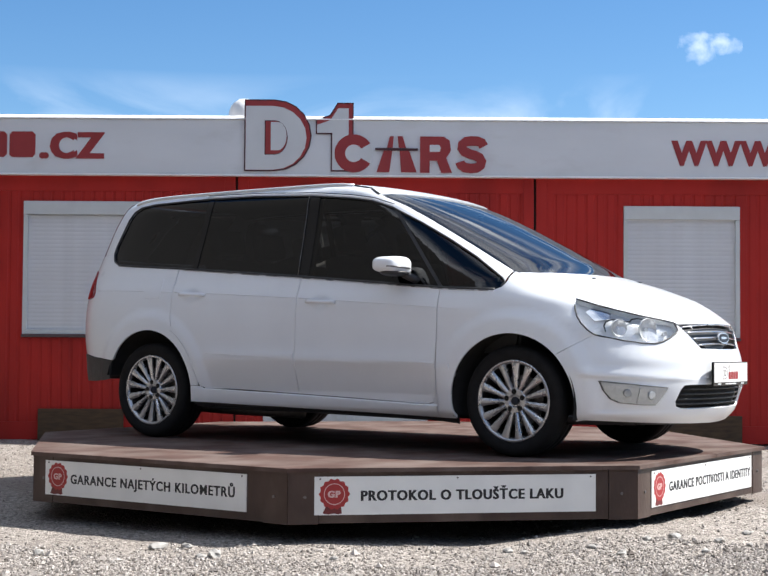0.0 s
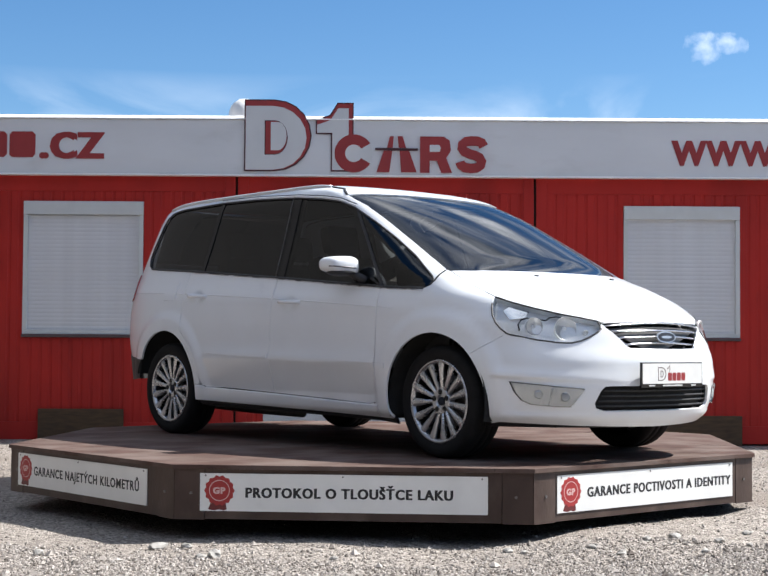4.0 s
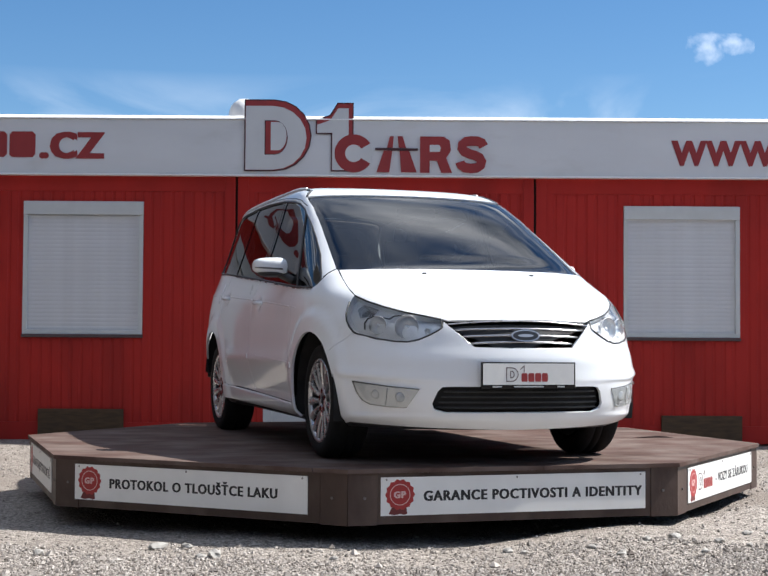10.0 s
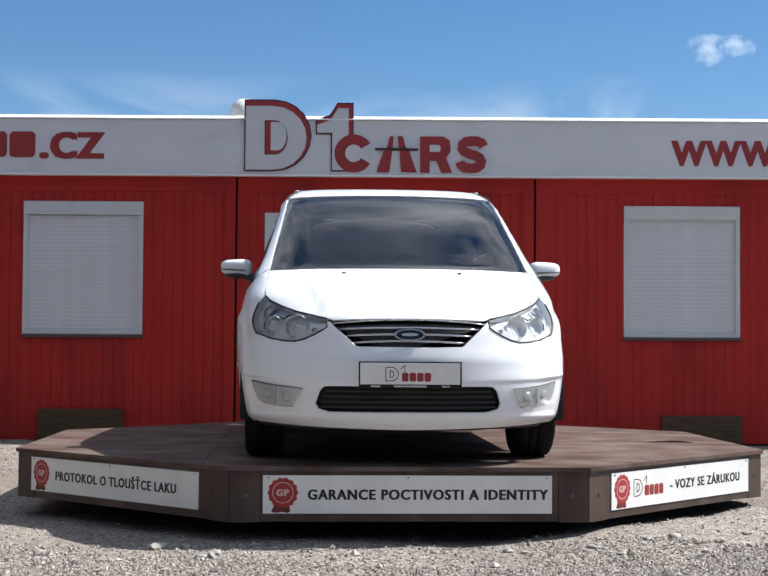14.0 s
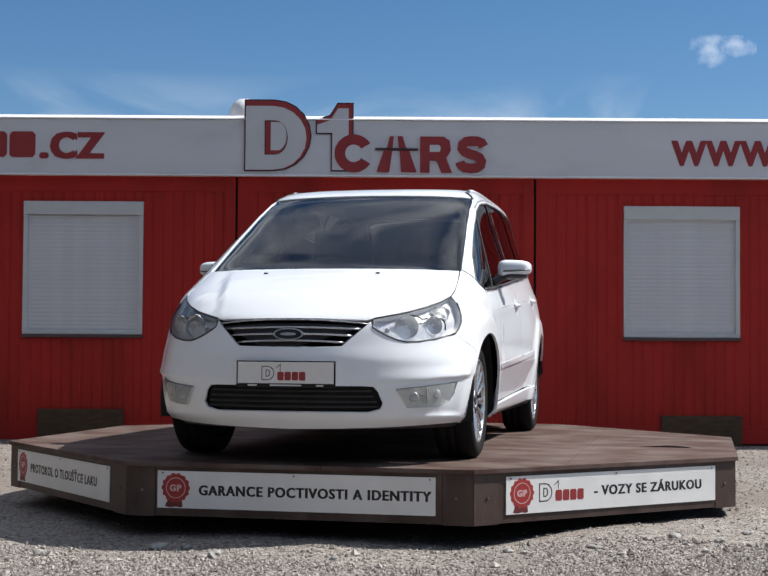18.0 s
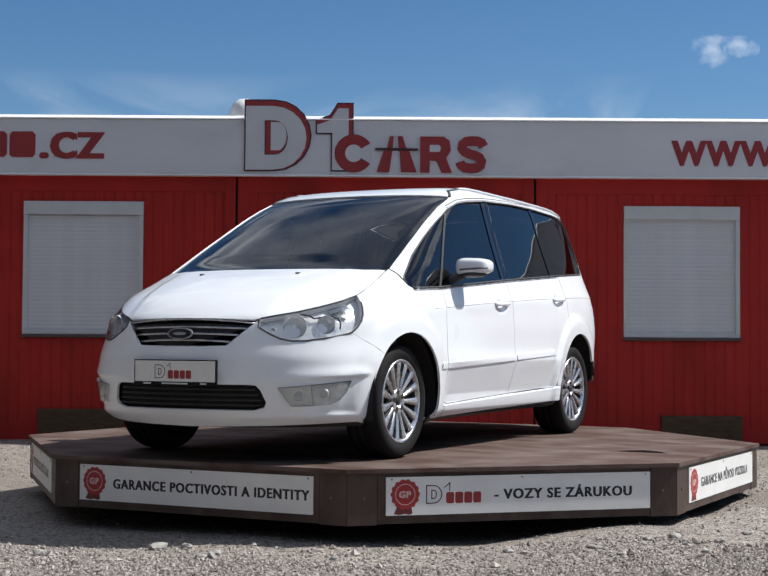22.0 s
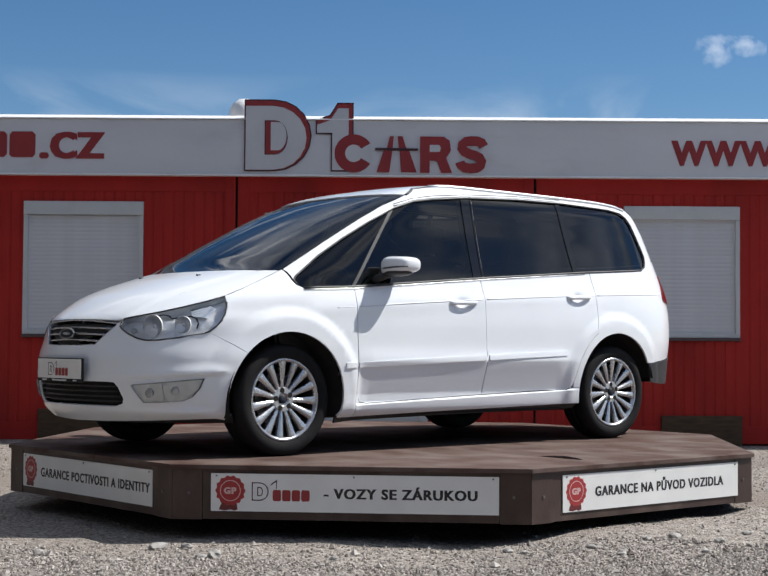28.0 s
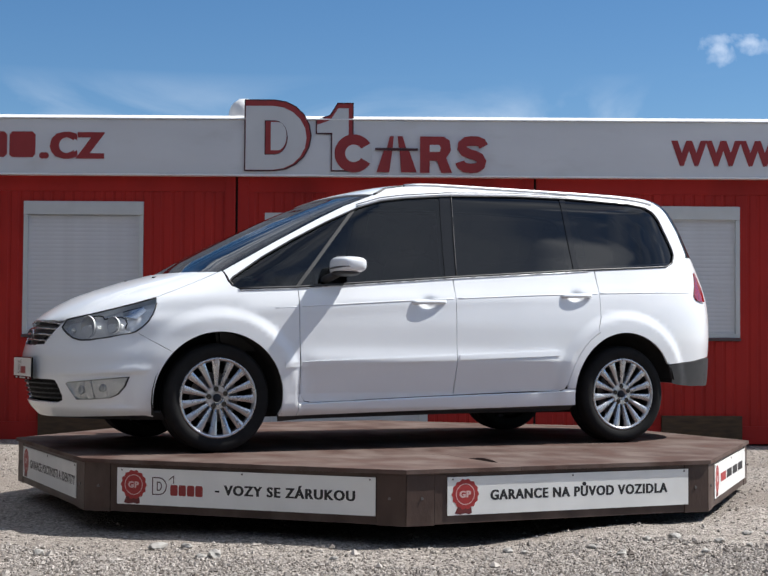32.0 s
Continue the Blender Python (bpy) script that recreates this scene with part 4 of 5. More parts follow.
def grid_cut(outline, da, db):
    bm = bmesh.new()
    corners = [bm.verts.new((a, b, 0)) for a, b in outline]
    for tri in tessellate_polygon([[Vector((a, b, 0)) for a, b in outline]]):
        if len(set(tri)) == 3:
            bm.faces.new([corners[i] for i in tri])
    for axis, step in ((0, da), (1, db)):
        lo, hi = min(p[axis] for p in outline), max(p[axis] for p in outline)
        n = max(1, int(math.ceil((hi - lo) / step)))
        for k in range(1, n):
            co, no = [0, 0, 0], [0, 0, 0]
            co[axis], no[axis] = lo + (hi - lo) * k / n, 1
            bmesh.ops.bisect_plane(bm, geom=bm.verts[:] + bm.edges[:] + bm.faces[:], dist=1e-6, plane_co=co, plane_no=no)
    bm.verts.index_update()
    uv = np.array([(v.co.x, v.co.y) for v in bm.verts])
    faces = [tuple(v.index for v in f.verts) for f in bm.faces]
    rim = [(e.verts[0].index, e.verts[1].index) for e in bm.edges if len(e.link_faces) == 1]
    bm.free()
    return uv, faces, rim


def panel(name, outline, on, material, parent, side=1, off=0.0, thick=0.014, step=None, label="", grid=None):
    """A body panel: an outline on the form's own coordinates, laid on the form, with turned-in edges. side -1 is the right-hand one."""
    da, db = step or {by_side: (0.05, 0.035), by_nose: (3.0, 0.03), by_tail: (3.0, 0.04), by_top: (0.05, 0.05)}[on]
    uv, faces, rim = grid or grid_cut(outline, da, db)
    x, y, z = (np.array(c, float) for c in on(uv[:, 0], uv[:, 1]))
    nn = normals_at(x, y, z)
    p = np.stack([x, y, z], 1) + nn * off
    p[:, 1] *= side
    nn[:, 1] *= side
    p[:, 1] += AXIS_Y
    verts, norms, out = [tuple(v) for v in p], [tuple(v) for v in nn], []
    for f in faces:
        a, b, c = p[f[0]], p[f[1]], p[f[2]]
        out.append(f if np.dot(np.cross(b - a, c - a), nn[f[0]]) > 0 else f[::-1])
    if thick:
        for i, j in rim:
            k = len(verts)
            quad = [p[i], p[j], p[j] - nn[j] * thick, p[i] - nn[i] * thick]
            q = np.cross(quad[1] - quad[0], quad[2] - quad[0])
            q = q / max(1e-9, np.linalg.norm(q))
            verts += [tuple(v) for v in quad]
            norms += [tuple(q)] * 4
            out.append((k, k + 1, k + 2, k + 3))
    return raw(name, verts, out, material, parent, label, smooth=True, normals=norms)


def ribbon(name, one, two, on, material, parent, n=60, across=5, **kw):
    """A panel between two lines that run the same way."""
    def even(pts):
        pts = np.array(pts, float)
        d = np.concatenate([[0], np.cumsum(np.hypot(*np.diff(pts, axis=0).T))])
        t = np.linspace(0, d[-1], n + 1)
        return np.stack([np.interp(t, d, pts[:, 0]), np.interp(t, d, pts[:, 1])], 1)
    a, b = even(one), even(two)
    uv = np.concatenate([a + (b - a) * k / across for k in range(across + 1)])
    m = n + 1
    faces = [(k * m + i, k * m + i + 1, (k + 1) * m + i + 1, (k + 1) * m + i) for k in range(across) for i in range(n)]
    rim = [(i, i + 1) for i in range(n)] + [(across * m + i, across * m + i + 1) for i in range(n)]
    return [panel(name, None, on, material, parent, side=s, grid=(uv, faces, rim), **kw) for s in (1, -1)]


def both(name, outline, on, material, parent, **kw):
    return [panel(name, outline, on, material, parent, side=s, **kw) for s in (1, -1)]


def line(*pts, n=6):
    """Points spread evenly along a broken line."""
    out = []
    for (a, b), (c, d) in zip(pts, pts[1:]):
        out += [(a + (c - a) * k / n, b + (d - b) * k / n) for k in range(n)]
    return out + [pts[-1]]


def arch(spec, a0, a1, n=22, grow=0.0):
    cx, cz, r = spec
    return [(cx + (r + grow) * math.cos(math.radians(a0 + (a1 - a0) * k / n)), cz + (r + grow) * math.sin(math.radians(a0 + (a1 - a0) * k / n))) for k in range(n + 1)]


car = tagged(new("car"), "white family van with tinted rear windows and alloy wheels", "car")
TURNING.append((car, DECK_Z))

# window band, as seen from the side
DLO_LOW = [(1.375, .975), (1.02, .992), (.61, 1.025), (-.07, 1.08), (-1.10, 1.155), (-1.64, 1.188)]
DLO_REAR = [(-1.775, 1.198), (-1.842, 1.225), (-1.877, 1.283), (-1.870, 1.34), (-1.795, 1.53), (-1.755, 1.582), (-1.69, 1.615)]
DLO_TOP = [(-1.55, 1.632), (-1.05, 1.645), (-.6, 1.640), (-.1, 1.616), (.2, 1.586), (.37, 1.560), (.54, 1.508), (.77, 1.403), (.99, 1.292), (1.2, 1.175), (1.40, 1.045), (1.425, 1.02), (1.41, .995)]
DLO = DLO_LOW + DLO_REAR + DLO_TOP
low_z = lambda x: float(np.interp(x, [p[0] for p in DLO_LOW[::-1]], [p[1] for p in DLO_LOW[::-1]]))

# bonnet edge in plan
SEAM_XY = [(1.445, .760), (1.60, .770), (1.74, .778), (1.85, .772)]
BROW_XY = [(1.95, .735), (2.06, .672), (2.17, .588), (2.25, .502), (2.302, .432)]
FRONT_XY = []
for y in (.402, .33, .25, .17, .08, 0.0):
    b = float(by_nose(*(np.array([c]) for c in nose_y(y, .772 + .012 * (1 - (y / .4) ** 2))))[0][0])
    FRONT_XY.append((b, y))
G = 0.0027
top_z = lambda x, y: float(by_top(np.array([x]), np.array([y]))[2][0])
half = SEAM_XY + BROW_XY + FRONT_XY
back = []
for k in range(0, 13):
    a, z = nose_y(.754 * math.cos(math.pi * k / 12), 1.078)
    x, y, _ = by_nose(np.array([a]), np.array([z]))
    back.append((float(x[0]) + 0.004, float(y[0])))
hood = [(x, y - G) for x, y in half[1:-1]] + [half[-1]] + [(x, -y + G) for x, y in half[1:-1][::-1]]
panel("bonnet", hood + back[::-1], by_top, PAINT, car, step=(0.04, 0.04))

# front wing
seam = [(x, top_z(x, y + 0.001)) for x, y in SEAM_XY]
LAMP_REAR = [(1.858, .880), (1.868, .850), (1.887, .812), (1.914, .775), (1.948, .740), (1.985, .712)]
wing = (line((1.008, .988), (1.37, .971), (1.42, .99), (1.437, 1.02), n=3) + seam + LAMP_REAR + arch(ARCH_F, 43.3, 196)
        + [(1.115, .212), (1.002, .213), (1.000, .32), (1.004, .5), (1.008, .75)])
both("front_wing", wing, by_side, PAINT, car, step=(0.035, 0.03))

# doors, sill
fd = line((1.003, .990), (.61, 1.024), (-.060, 1.077), n=5) + line((-.062, .95), (-.058, .60), (-.056, .345), (-.07, .331), n=3) + [(.3, .318), (.90, .295), (.955, .302), (.985, .34), (.996, .5), (1.003, .75)]
front_doors = both("front_door", fd, by_side, PAINT, car, step=(.02, .016))
rd = line((-.068, 1.078), (-1.10, 1.154), (-1.148, 1.157), n=6) + [(-1.153, 1.0), (-1.148, .84), (-1.115, .76)] + arch(ARCH_R, 62, 18, 7, grow=.055) + [(-.885, .40), (-.865, .365), (-.83, .353)] + line((-.5, .346), (-.064, .331), n=2) + [(-.062, .6), (-.066, .95)]
rear_doors = both("rear_door", rd, by_side, PAINT, car, step=(.02, .016))
sill = [(.997, .213), (.996, .45), (.989, .345), (.958, .298), (.90, .291), (.3, .314), (-.07, .327), (-.83, .349), (-.868, .360), (-.885, .362)] + arch(ARCH_R, 4, -11, 3) + [(-.5, .248), (.3, .232)]
both("sill", sill, by_side, PAINT, car, step=(.06, .006))
both("lower_sill", [(1.12, .205), (-.945, .252), (-.93, .215), (1.10, .178)], by_side, TRIM, car, off=-.012)

# rear quarter, tailgate, bumper
qp = ([(-1.157, 1.158)] + line((-1.3, 1.168), (-1.64, 1.187), n=3) + DLO_REAR[:3] + [(-2.02, 1.275)]
      + line((-2.10, 1.15), (-2.16, .95), (-2.18, .70), (-2.19, .574), n=3) + line((-2.08, .562), (-1.95, .545), (-1.705, .526), n=3)
      + arch(ARCH_R, 150, 4.5, 26) + [(-.888, .366), (-.889, .40)] + arch(ARCH_R, 18, 62, 7, grow=.051) + [(-1.119, .758), (-1.152, .838), (-1.157, 1.0)])
both("rear_quarter", qp, by_side, PAINT, car, step=(0.035, 0.03))
edge = [tail_x(*p) for p in line((-2.024, 1.272), (-2.105, 1.15), (-2.165, .95), (-2.185, .70), (-2.195, .574), n=3)]
panel("tailgate", edge + [(180 - a, z) for a, z in edge[::-1]], by_tail, PAINT, car)
corner = arch(ARCH_R, 151.5, 171, 5) + [(-1.80, .385), (-1.95, .375), (-2.15, .372)] + line((-2.15, .566), (-2.08, .557), (-1.95, .540), (-1.70, .521), n=3)
both("bumper_corner", corner, by_side, GREY_PLASTIC, car, off=.006, thick=.012, step=(0.04, 0.03))
low = [tail_x(-2.151, z) for z in (.372, .42, .49, .566)]
panel("rear_bumper", low + [(180 - a, z) for a, z in low[::-1]], by_tail, GREY_PLASTIC, car, off=.006, thick=.012, label="dark unpainted lower rear bumper")
lamp = [(-2.075, 1.165), (-2.055, 1.11), (-2.025, 1.05), (-2.005, 1.01), (-2.007, .985), (-2.03, .968), (-2.08, .958), (-2.135, .96), (-2.132, 1.03), (-2.105, 1.11), (-2.083, 1.162)]
both("tail_lamp", lamp, by_side, RED_LENS, car, off=.010, thick=.02, label="red tail lamp")

# roof frame round the windows
def side_x(y, z):
    """Where the form is that wide at that height, ahead of the middle."""
    lo, hi = 0.0, float(NOSE(z))
    for _ in range(40):
        mid = (lo + hi) / 2
        lo, hi = (mid, hi) if float(by_side(np.array([mid]), np.array([z]))[1][0]) > y else (lo, mid)
    return lo


CANT = [(side_x(.764 - .098 * k / 6, 1.086 + .517 * k / 6), 1.086 + .517 * k / 6) for k in range(7)] + [(.30, 1.652), (.10, 1.687), (-.5, 1.692), (-1.1, 1.692), (-1.6, 1.692), (-1.78, 1.684)]
REAR_EDGE = [(-1.90, 1.60), (-1.985, 1.45), (-2.035, 1.279)]
ribbon("roof_frame", CANT + REAR_EDGE[:2] + [(-2.02, 1.35)], DLO_TOP[::-1][1:] + DLO_REAR[::-1][:4], by_side, PAINT, car, n=90)
both("roof_frame", [(-2.02, 1.352)] + line((-2.035, 1.31), (-2.022, 1.278), n=2) + [DLO_REAR[2], DLO_REAR[3]], by_side, PAINT, car)
ws_top = [(.662 * math.cos(math.pi * k / 12), 1.604 + .018 * math.sin(math.pi * k / 12) ** 2) for k in range(13)]
pts = []
for y, z in ws_top:
    x, yy, _ = by_nose(*(np.array([c]) for c in nose_y(y, z)))
    pts.append((float(x[0]) - .003, float(yy[0])))
edge_xy = []
for x, z in line(*CANT[7:], n=3):
    _, y, _ = by_side(np.array([x]), np.array([z]))
    edge_xy.append((x, float(y[0]) - .002))
tail_xy = [(-1.86, .36), (-1.90, .18), (-1.905, 0)]
left = edge_xy + tail_xy
panel("roof", pts[::-1] + left + [(x, -y) for x, y in left[:-1][::-1]], by_top, PAINT, car, step=(0.06, 0.05))
gate = [tail_x(*p) for p in line((-1.785, 1.68), *REAR_EDGE, n=3)]
panel("rear_window", gate + [(180 - a, z) for a, z in gate[::-1]], by_tail, GLASS_PRIVACY, car)

# windscreen
panel("windscreen", [nose_y(.757, 1.088)] + [nose_y(y, 1.083) for y in (.6, .4, .2, 0, -.2, -.4, -.6)] + [nose_y(-.757, 1.088)] + [nose_y(y, z - .002) for y, z in ws_top[::-1]], by_nose, GLASS_CLEAR, car, off=-.008, thick=0)
sidelines = [(.760 - (.760 - .662) * k / 8, 1.084 + (1.604 - 1.084) * k / 8) for k in range(9)]
for s in (1, -1):
    panel("screen_edge", [nose_y(y + .012, z) for y, z in sidelines] + [nose_y(y - .028, z) for y, z in sidelines[::-1]], by_nose, GLOSS_BLACK, car, side=s, off=-.012, thick=0)
panel("screen_edge", [nose_y(y, z) for y, z in ws_top] + [nose_y(y, z - .03) for y, z in ws_top[::-1]], by_nose, GLOSS_BLACK, car, off=-.012, thick=0)
panel("cowl", [nose_y(y, 1.050) for y in (.74, .5, .25, 0, -.25, -.5, -.74)] + [nose_y(y, 1.098) for y in (-.735, -.5, -.25, 0, .25, .5, .735)], by_nose, TRIM, car, off=-.013, thick=0)

# side windows and their pillars
DIVIDE = (((1.02, .98), (.535, 1.53)), ((-.055, 1.05), (-.105, 1.65)), ((-1.015, 1.12), (-1.0, 1.67)))


def shifted(seg, d):
    (a, b), (c, e) = seg
    return ((a + d, b), (c + d, e))


def between(front, rear):
    poly = DLO
    if front:
        poly = clip_poly(poly, front[0], front[1])
    if rear:
        poly = clip_poly(poly, rear[1], rear[0])
    return poly


BANDS = (.013, .045, .022)
panes = [between(None, shifted(DIVIDE[0], BANDS[0])), between(shifted(DIVIDE[0], -BANDS[0]), shifted(DIVIDE[1], BANDS[1])),
         between(shifted(DIVIDE[1], -BANDS[1]), shifted(DIVIDE[2], BANDS[2])), between(shifted(DIVIDE[2], -BANDS[2]), None)]
for poly, m in zip(panes, (GLASS_DARK, GLASS_DARK, GLASS_PRIVACY, GLASS_PRIVACY)):
    both("side_window", poly, by_side, m, car, off=-.010, thick=0, label="dark tinted side window")
for d, b, m in zip(DIVIDE, BANDS, (GREY_PLASTIC, FRIT, FRIT)):
    both("window_pillar", between(shifted(d, b), shifted(d, -b)), by_side, m, car, off=-.005, thick=.008)


def trim_line(name, pts, material, width, off, on=by_side, fold=1):
    for s in (1, -1):
        x, y, z = (np.array(c, float) for c in on(np.array([p[0] for p in pts]), np.array([p[1] for p in pts])))
        nn = normals_at(x, y, z)
        p = np.stack([x, y, z], 1) + nn * off
        p[:, 1] = p[:, 1] * s + AXIS_Y
        v, f = tube(p, width, 6)
        raw(name, v, f, material, car, smooth=True)


trim_line("belt_strip", line(*DLO_LOW, DLO_REAR[0], n=4), TRIM, .008, .0)
trim_line("window_seal", line(*DLO_REAR, *DLO_TOP, n=3), TRIM, .006, -.002)
trim_line("roof_channel", line(*CANT[6:9], n=4), TRIM, .010, -.002)
trim_line("frame_gap", [(x, z + .023) for x, z in line(*DLO_TOP[1:7], n=4)], TRIM, .003, .0)
trim_line("frame_strip", [(x, z + .012) for x, z in line(*DLO_TOP[1:7], n=4)], LAMP_SILVER, .0055, .0)
# thin bright line drawn in place of the reflection along the pillar's gap
trim_line("pillar_glint", [(DIVIDE[1][0][0] - .040 - .05 * k / 8, 1.09 + .54 * k / 8) for k in range(9)], STEEL, .0022, .003)
trim_line("swage_line", [(x, float(CREASE(x))) for x in np.linspace(.99, -.045, 24)], PAINT, .0045, -.0012)
trim_line("swage_line", [(x, float(CREASE(x))) for x in np.linspace(-.08, -1.14, 24)], PAINT, .0045, -.0012)
trim_line("swage_line", [(x, float(CREASE(x))) for x in np.linspace(-1.165, -1.96, 18)], PAINT, .0045, -.0012)
trim_line("swage_line", [(x, float(CREASE(x))) for x in np.linspace(1.16, 1.02, 5)], PAINT, .003, -.0018)
trim_line("chrome_strip", [(x, z - .011) for x, z in line(*DLO_LOW[:5], n=5)], ALLOY, .0035, .003)

# front bumper, in two mirrored halves that meet on the centre line
GR_TOP, GR_LOW = [(.408, .750), (.28, .764), (.14, .772), (0, .774)], [(.275, .634), (.14, .630), (0, .629)]
LAMP_LOW = [(.81, .705), (.735, .678), (.66, .664), (.60, .662), (.55, .674), (.50, .697), (.455, .722), (.432, .738)]
MOUTH = [(0, .288), (.42, .288), (.478, .305), (.492, .335), (.47, .40), (.448, .425), (.40, .428), (0, .428)]
bump = ([nose_x(*p) for p in arch(ARCH_F, -16, 43.1, 14)] + [nose_x(1.985, .711)] + [nose_y(*p) for p in LAMP_LOW] + [nose_y(y, top_z(x, y) - .004) for x, y in ((2.314, .421), (2.326, .407))] + [nose_y(*p) for p in line((.402, .745), (.285, .636), n=4)]
        + [nose_y(*p) for p in ((.14, .630), (0, .629))] + [nose_y(*p) for p in line(*MOUTH[::-1], n=3)] + [nose_y(0, .196)] + [nose_y(y, .198 + .03 * (y / .85) ** 2) for y in (.25, .5, .7, .82)])
both("front_bumper", bump, by_nose, PAINT, car, step=(2.0, .0125))
sym = lambda pts: [nose_y(y, z) for y, z in pts] + [nose_y(-y, z) for y, z in pts[::-1] if abs(y) > 1e-6]
panel("bumper_lip", [nose_y(y, .197 + .03 * (y / .85) ** 2) for y in (.85, .6, .3, 0, -.3, -.6, -.85)] + [nose_y(y, .182) for y in (-.80, -.4, 0, .4, .80)], by_nose, TRIM, car, off=-.02)

# grilles
grille = panel("grille", sym(GR_LOW[::-1]) + [nose_y(-y, z) for y, z in GR_TOP] [:0] + [nose_y(y, z) for y, z in [(-p[0], p[1]) for p in GR_TOP[:-1]]] + [nose_y(y, z) for y, z in GR_TOP[::-1]], by_nose, TRIM, car, off=-.030, thick=0, label="black grille with chrome bars")


def bar(name, ys, zs, rad, off, material, parent, squash=1.0):
    a = [nose_y(y, z) for y, z in zip(ys, zs)]
    x, y, z = (np.array(c, float) for c in by_nose(np.array([p[0] for p in a]), np.array([p[1] for p in a])))
    nn = normals_at(x, y, z)
    p = np.stack([x, y, z], 1) + nn * off
    p[:, 1] += AXIS_Y
    v, f = tube(p, rad, 8)
    return raw(name, v, f, material, parent, smooth=True)


for k in range(3):
    z = .658 + .036 * k
    w = .292 + .041 * k
    ys = [w * (1 - 2 * i / 16) for i in range(17)]
    bar("grille_bar", ys, [z + .009 * (1 - (y / w) ** 2) for y in ys], .0062, -.012, GRILLE_BAR, grille)
bar("grille_surround", [.41 * (1 - 2 * i / 20) for i in range(21)], [.756 + .022 * (1 - (1 - 2 * i / 20) ** 2) for i in range(21)], .0038, -.003, ALLOY, grille)
bar("grille_surround", [.28 * (1 - 2 * i / 16) for i in range(17)], [.633 - .003 * (1 - (1 - 2 * i / 16) ** 2) for i in range(17)], .004, -.004, ALLOY, grille)
for s in (1, -1):
    bar("grille_surround", [s * (.408 - .128 * k / 6) for k in range(7)], [.750 - .115 * k / 6 for k in range(7)], .004, -.004, ALLOY, grille)
X_BADGE = float(NOSE(.698)) + .004
badge_at = lambda a, b, out: Vector((X_BADGE + out - (b - .698) * .15, AXIS_Y + a, b))
badge = part("badge", slab(oval(0, .699, .082, .032), .008, badge_at), BADGE_RING, car, "plain oval chrome badge")
part("badge_face", slab(oval(0, .699, .073, .0255), .0095, badge_at), BADGE_DARK, badge)
part("badge_bar", slab(oval(0, .699, .044, .008), .0105, badge_at), BADGE_RING, badge)
mouth = panel("lower_grille", [nose_y(y, z) for y, z in MOUTH[1:-1]] + [nose_y(-y, z) for y, z in MOUTH[1:-1][::-1]], by_nose, DARK_UNDER, car, off=-.035, thick=0, label="black lower grille")
for k in range(4):
    z, w = .312 + .029 * k, .475 - .012 * k
    ys = [w * (1 - 2 * i / 16) for i in range(17)]
    bar("grille_bar", ys, [z] * 17, .0045, -.016, TRIM, mouth)

# number plate holder with plain shapes
PX = 2.462
plate_at = lambda a, b, out: Vector((PX + out, AXIS_Y + a, b))
plate = part("plate_holder", slab(rect(-.268, .420, .268, .558), .012, plate_at), GLOSS_BLACK, car, "white dealer plate in a black holder")
part("plate", slab(rect(-.260, .440, .260, .552), .0145, plate_at), PLATE_WHITE, plate)
small_logo(plate, lambda a, b, out: plate_at(a, b, .0147 + out), -.13, .456, .075)
for a0, a1 in ((-.205, -.155), (-.085, .085), (.165, .205)):
    part("word_bar", slab(rect(a0, .426, a1, .434), .0135, plate_at), FRAME_WHITE, plate)

# head lamps: housing, bowls and clear lens
BROW = [(y, top_z(x, y)) for x, y in [(1.85, .772)] + BROW_XY]
lamp_out = [nose_y(y, z) for y, z in BROW] + [nose_y(y, z) for y, z in LAMP_LOW[::-1]] + [nose_x(*p) for p in LAMP_REAR[::-1]]


def bowl(parent, x, y, z, r, s, aim):
    m = Matrix.Translation((x, y * s + AXIS_Y, z)) @ Matrix.Rotation(math.radians(aim * s), 4, "Z") @ Matrix.Rotation(math.radians(-90), 4, "Z")
    v, f = lathe([(r, .004), (r * .9, -.004), (r * .7, -.011), (r * .4, -.016), (.001, -.018)], 28)
    raw("reflector", [m @ p for p in v], f, BOWL_GREY if r > .02 else LAMP_SILVER, parent, smooth=True)
    v, f = lathe([(r * .99, .001), (r, .004), (r * 1.015, .004), (r * 1.02, .001), (r * 1.025, -.006)], 28)
    raw("bowl_ring", [m @ p for p in v], f, LAMP_SILVER, parent, smooth=True)
    v, f = lathe([(r * .20, -.018), (r * .18, -.013), (r * .12, -.011), (.001, -.010)], 16)
    raw("bulb_cap", [m @ p for p in v], f, LAMP_SILVER, parent, smooth=True)


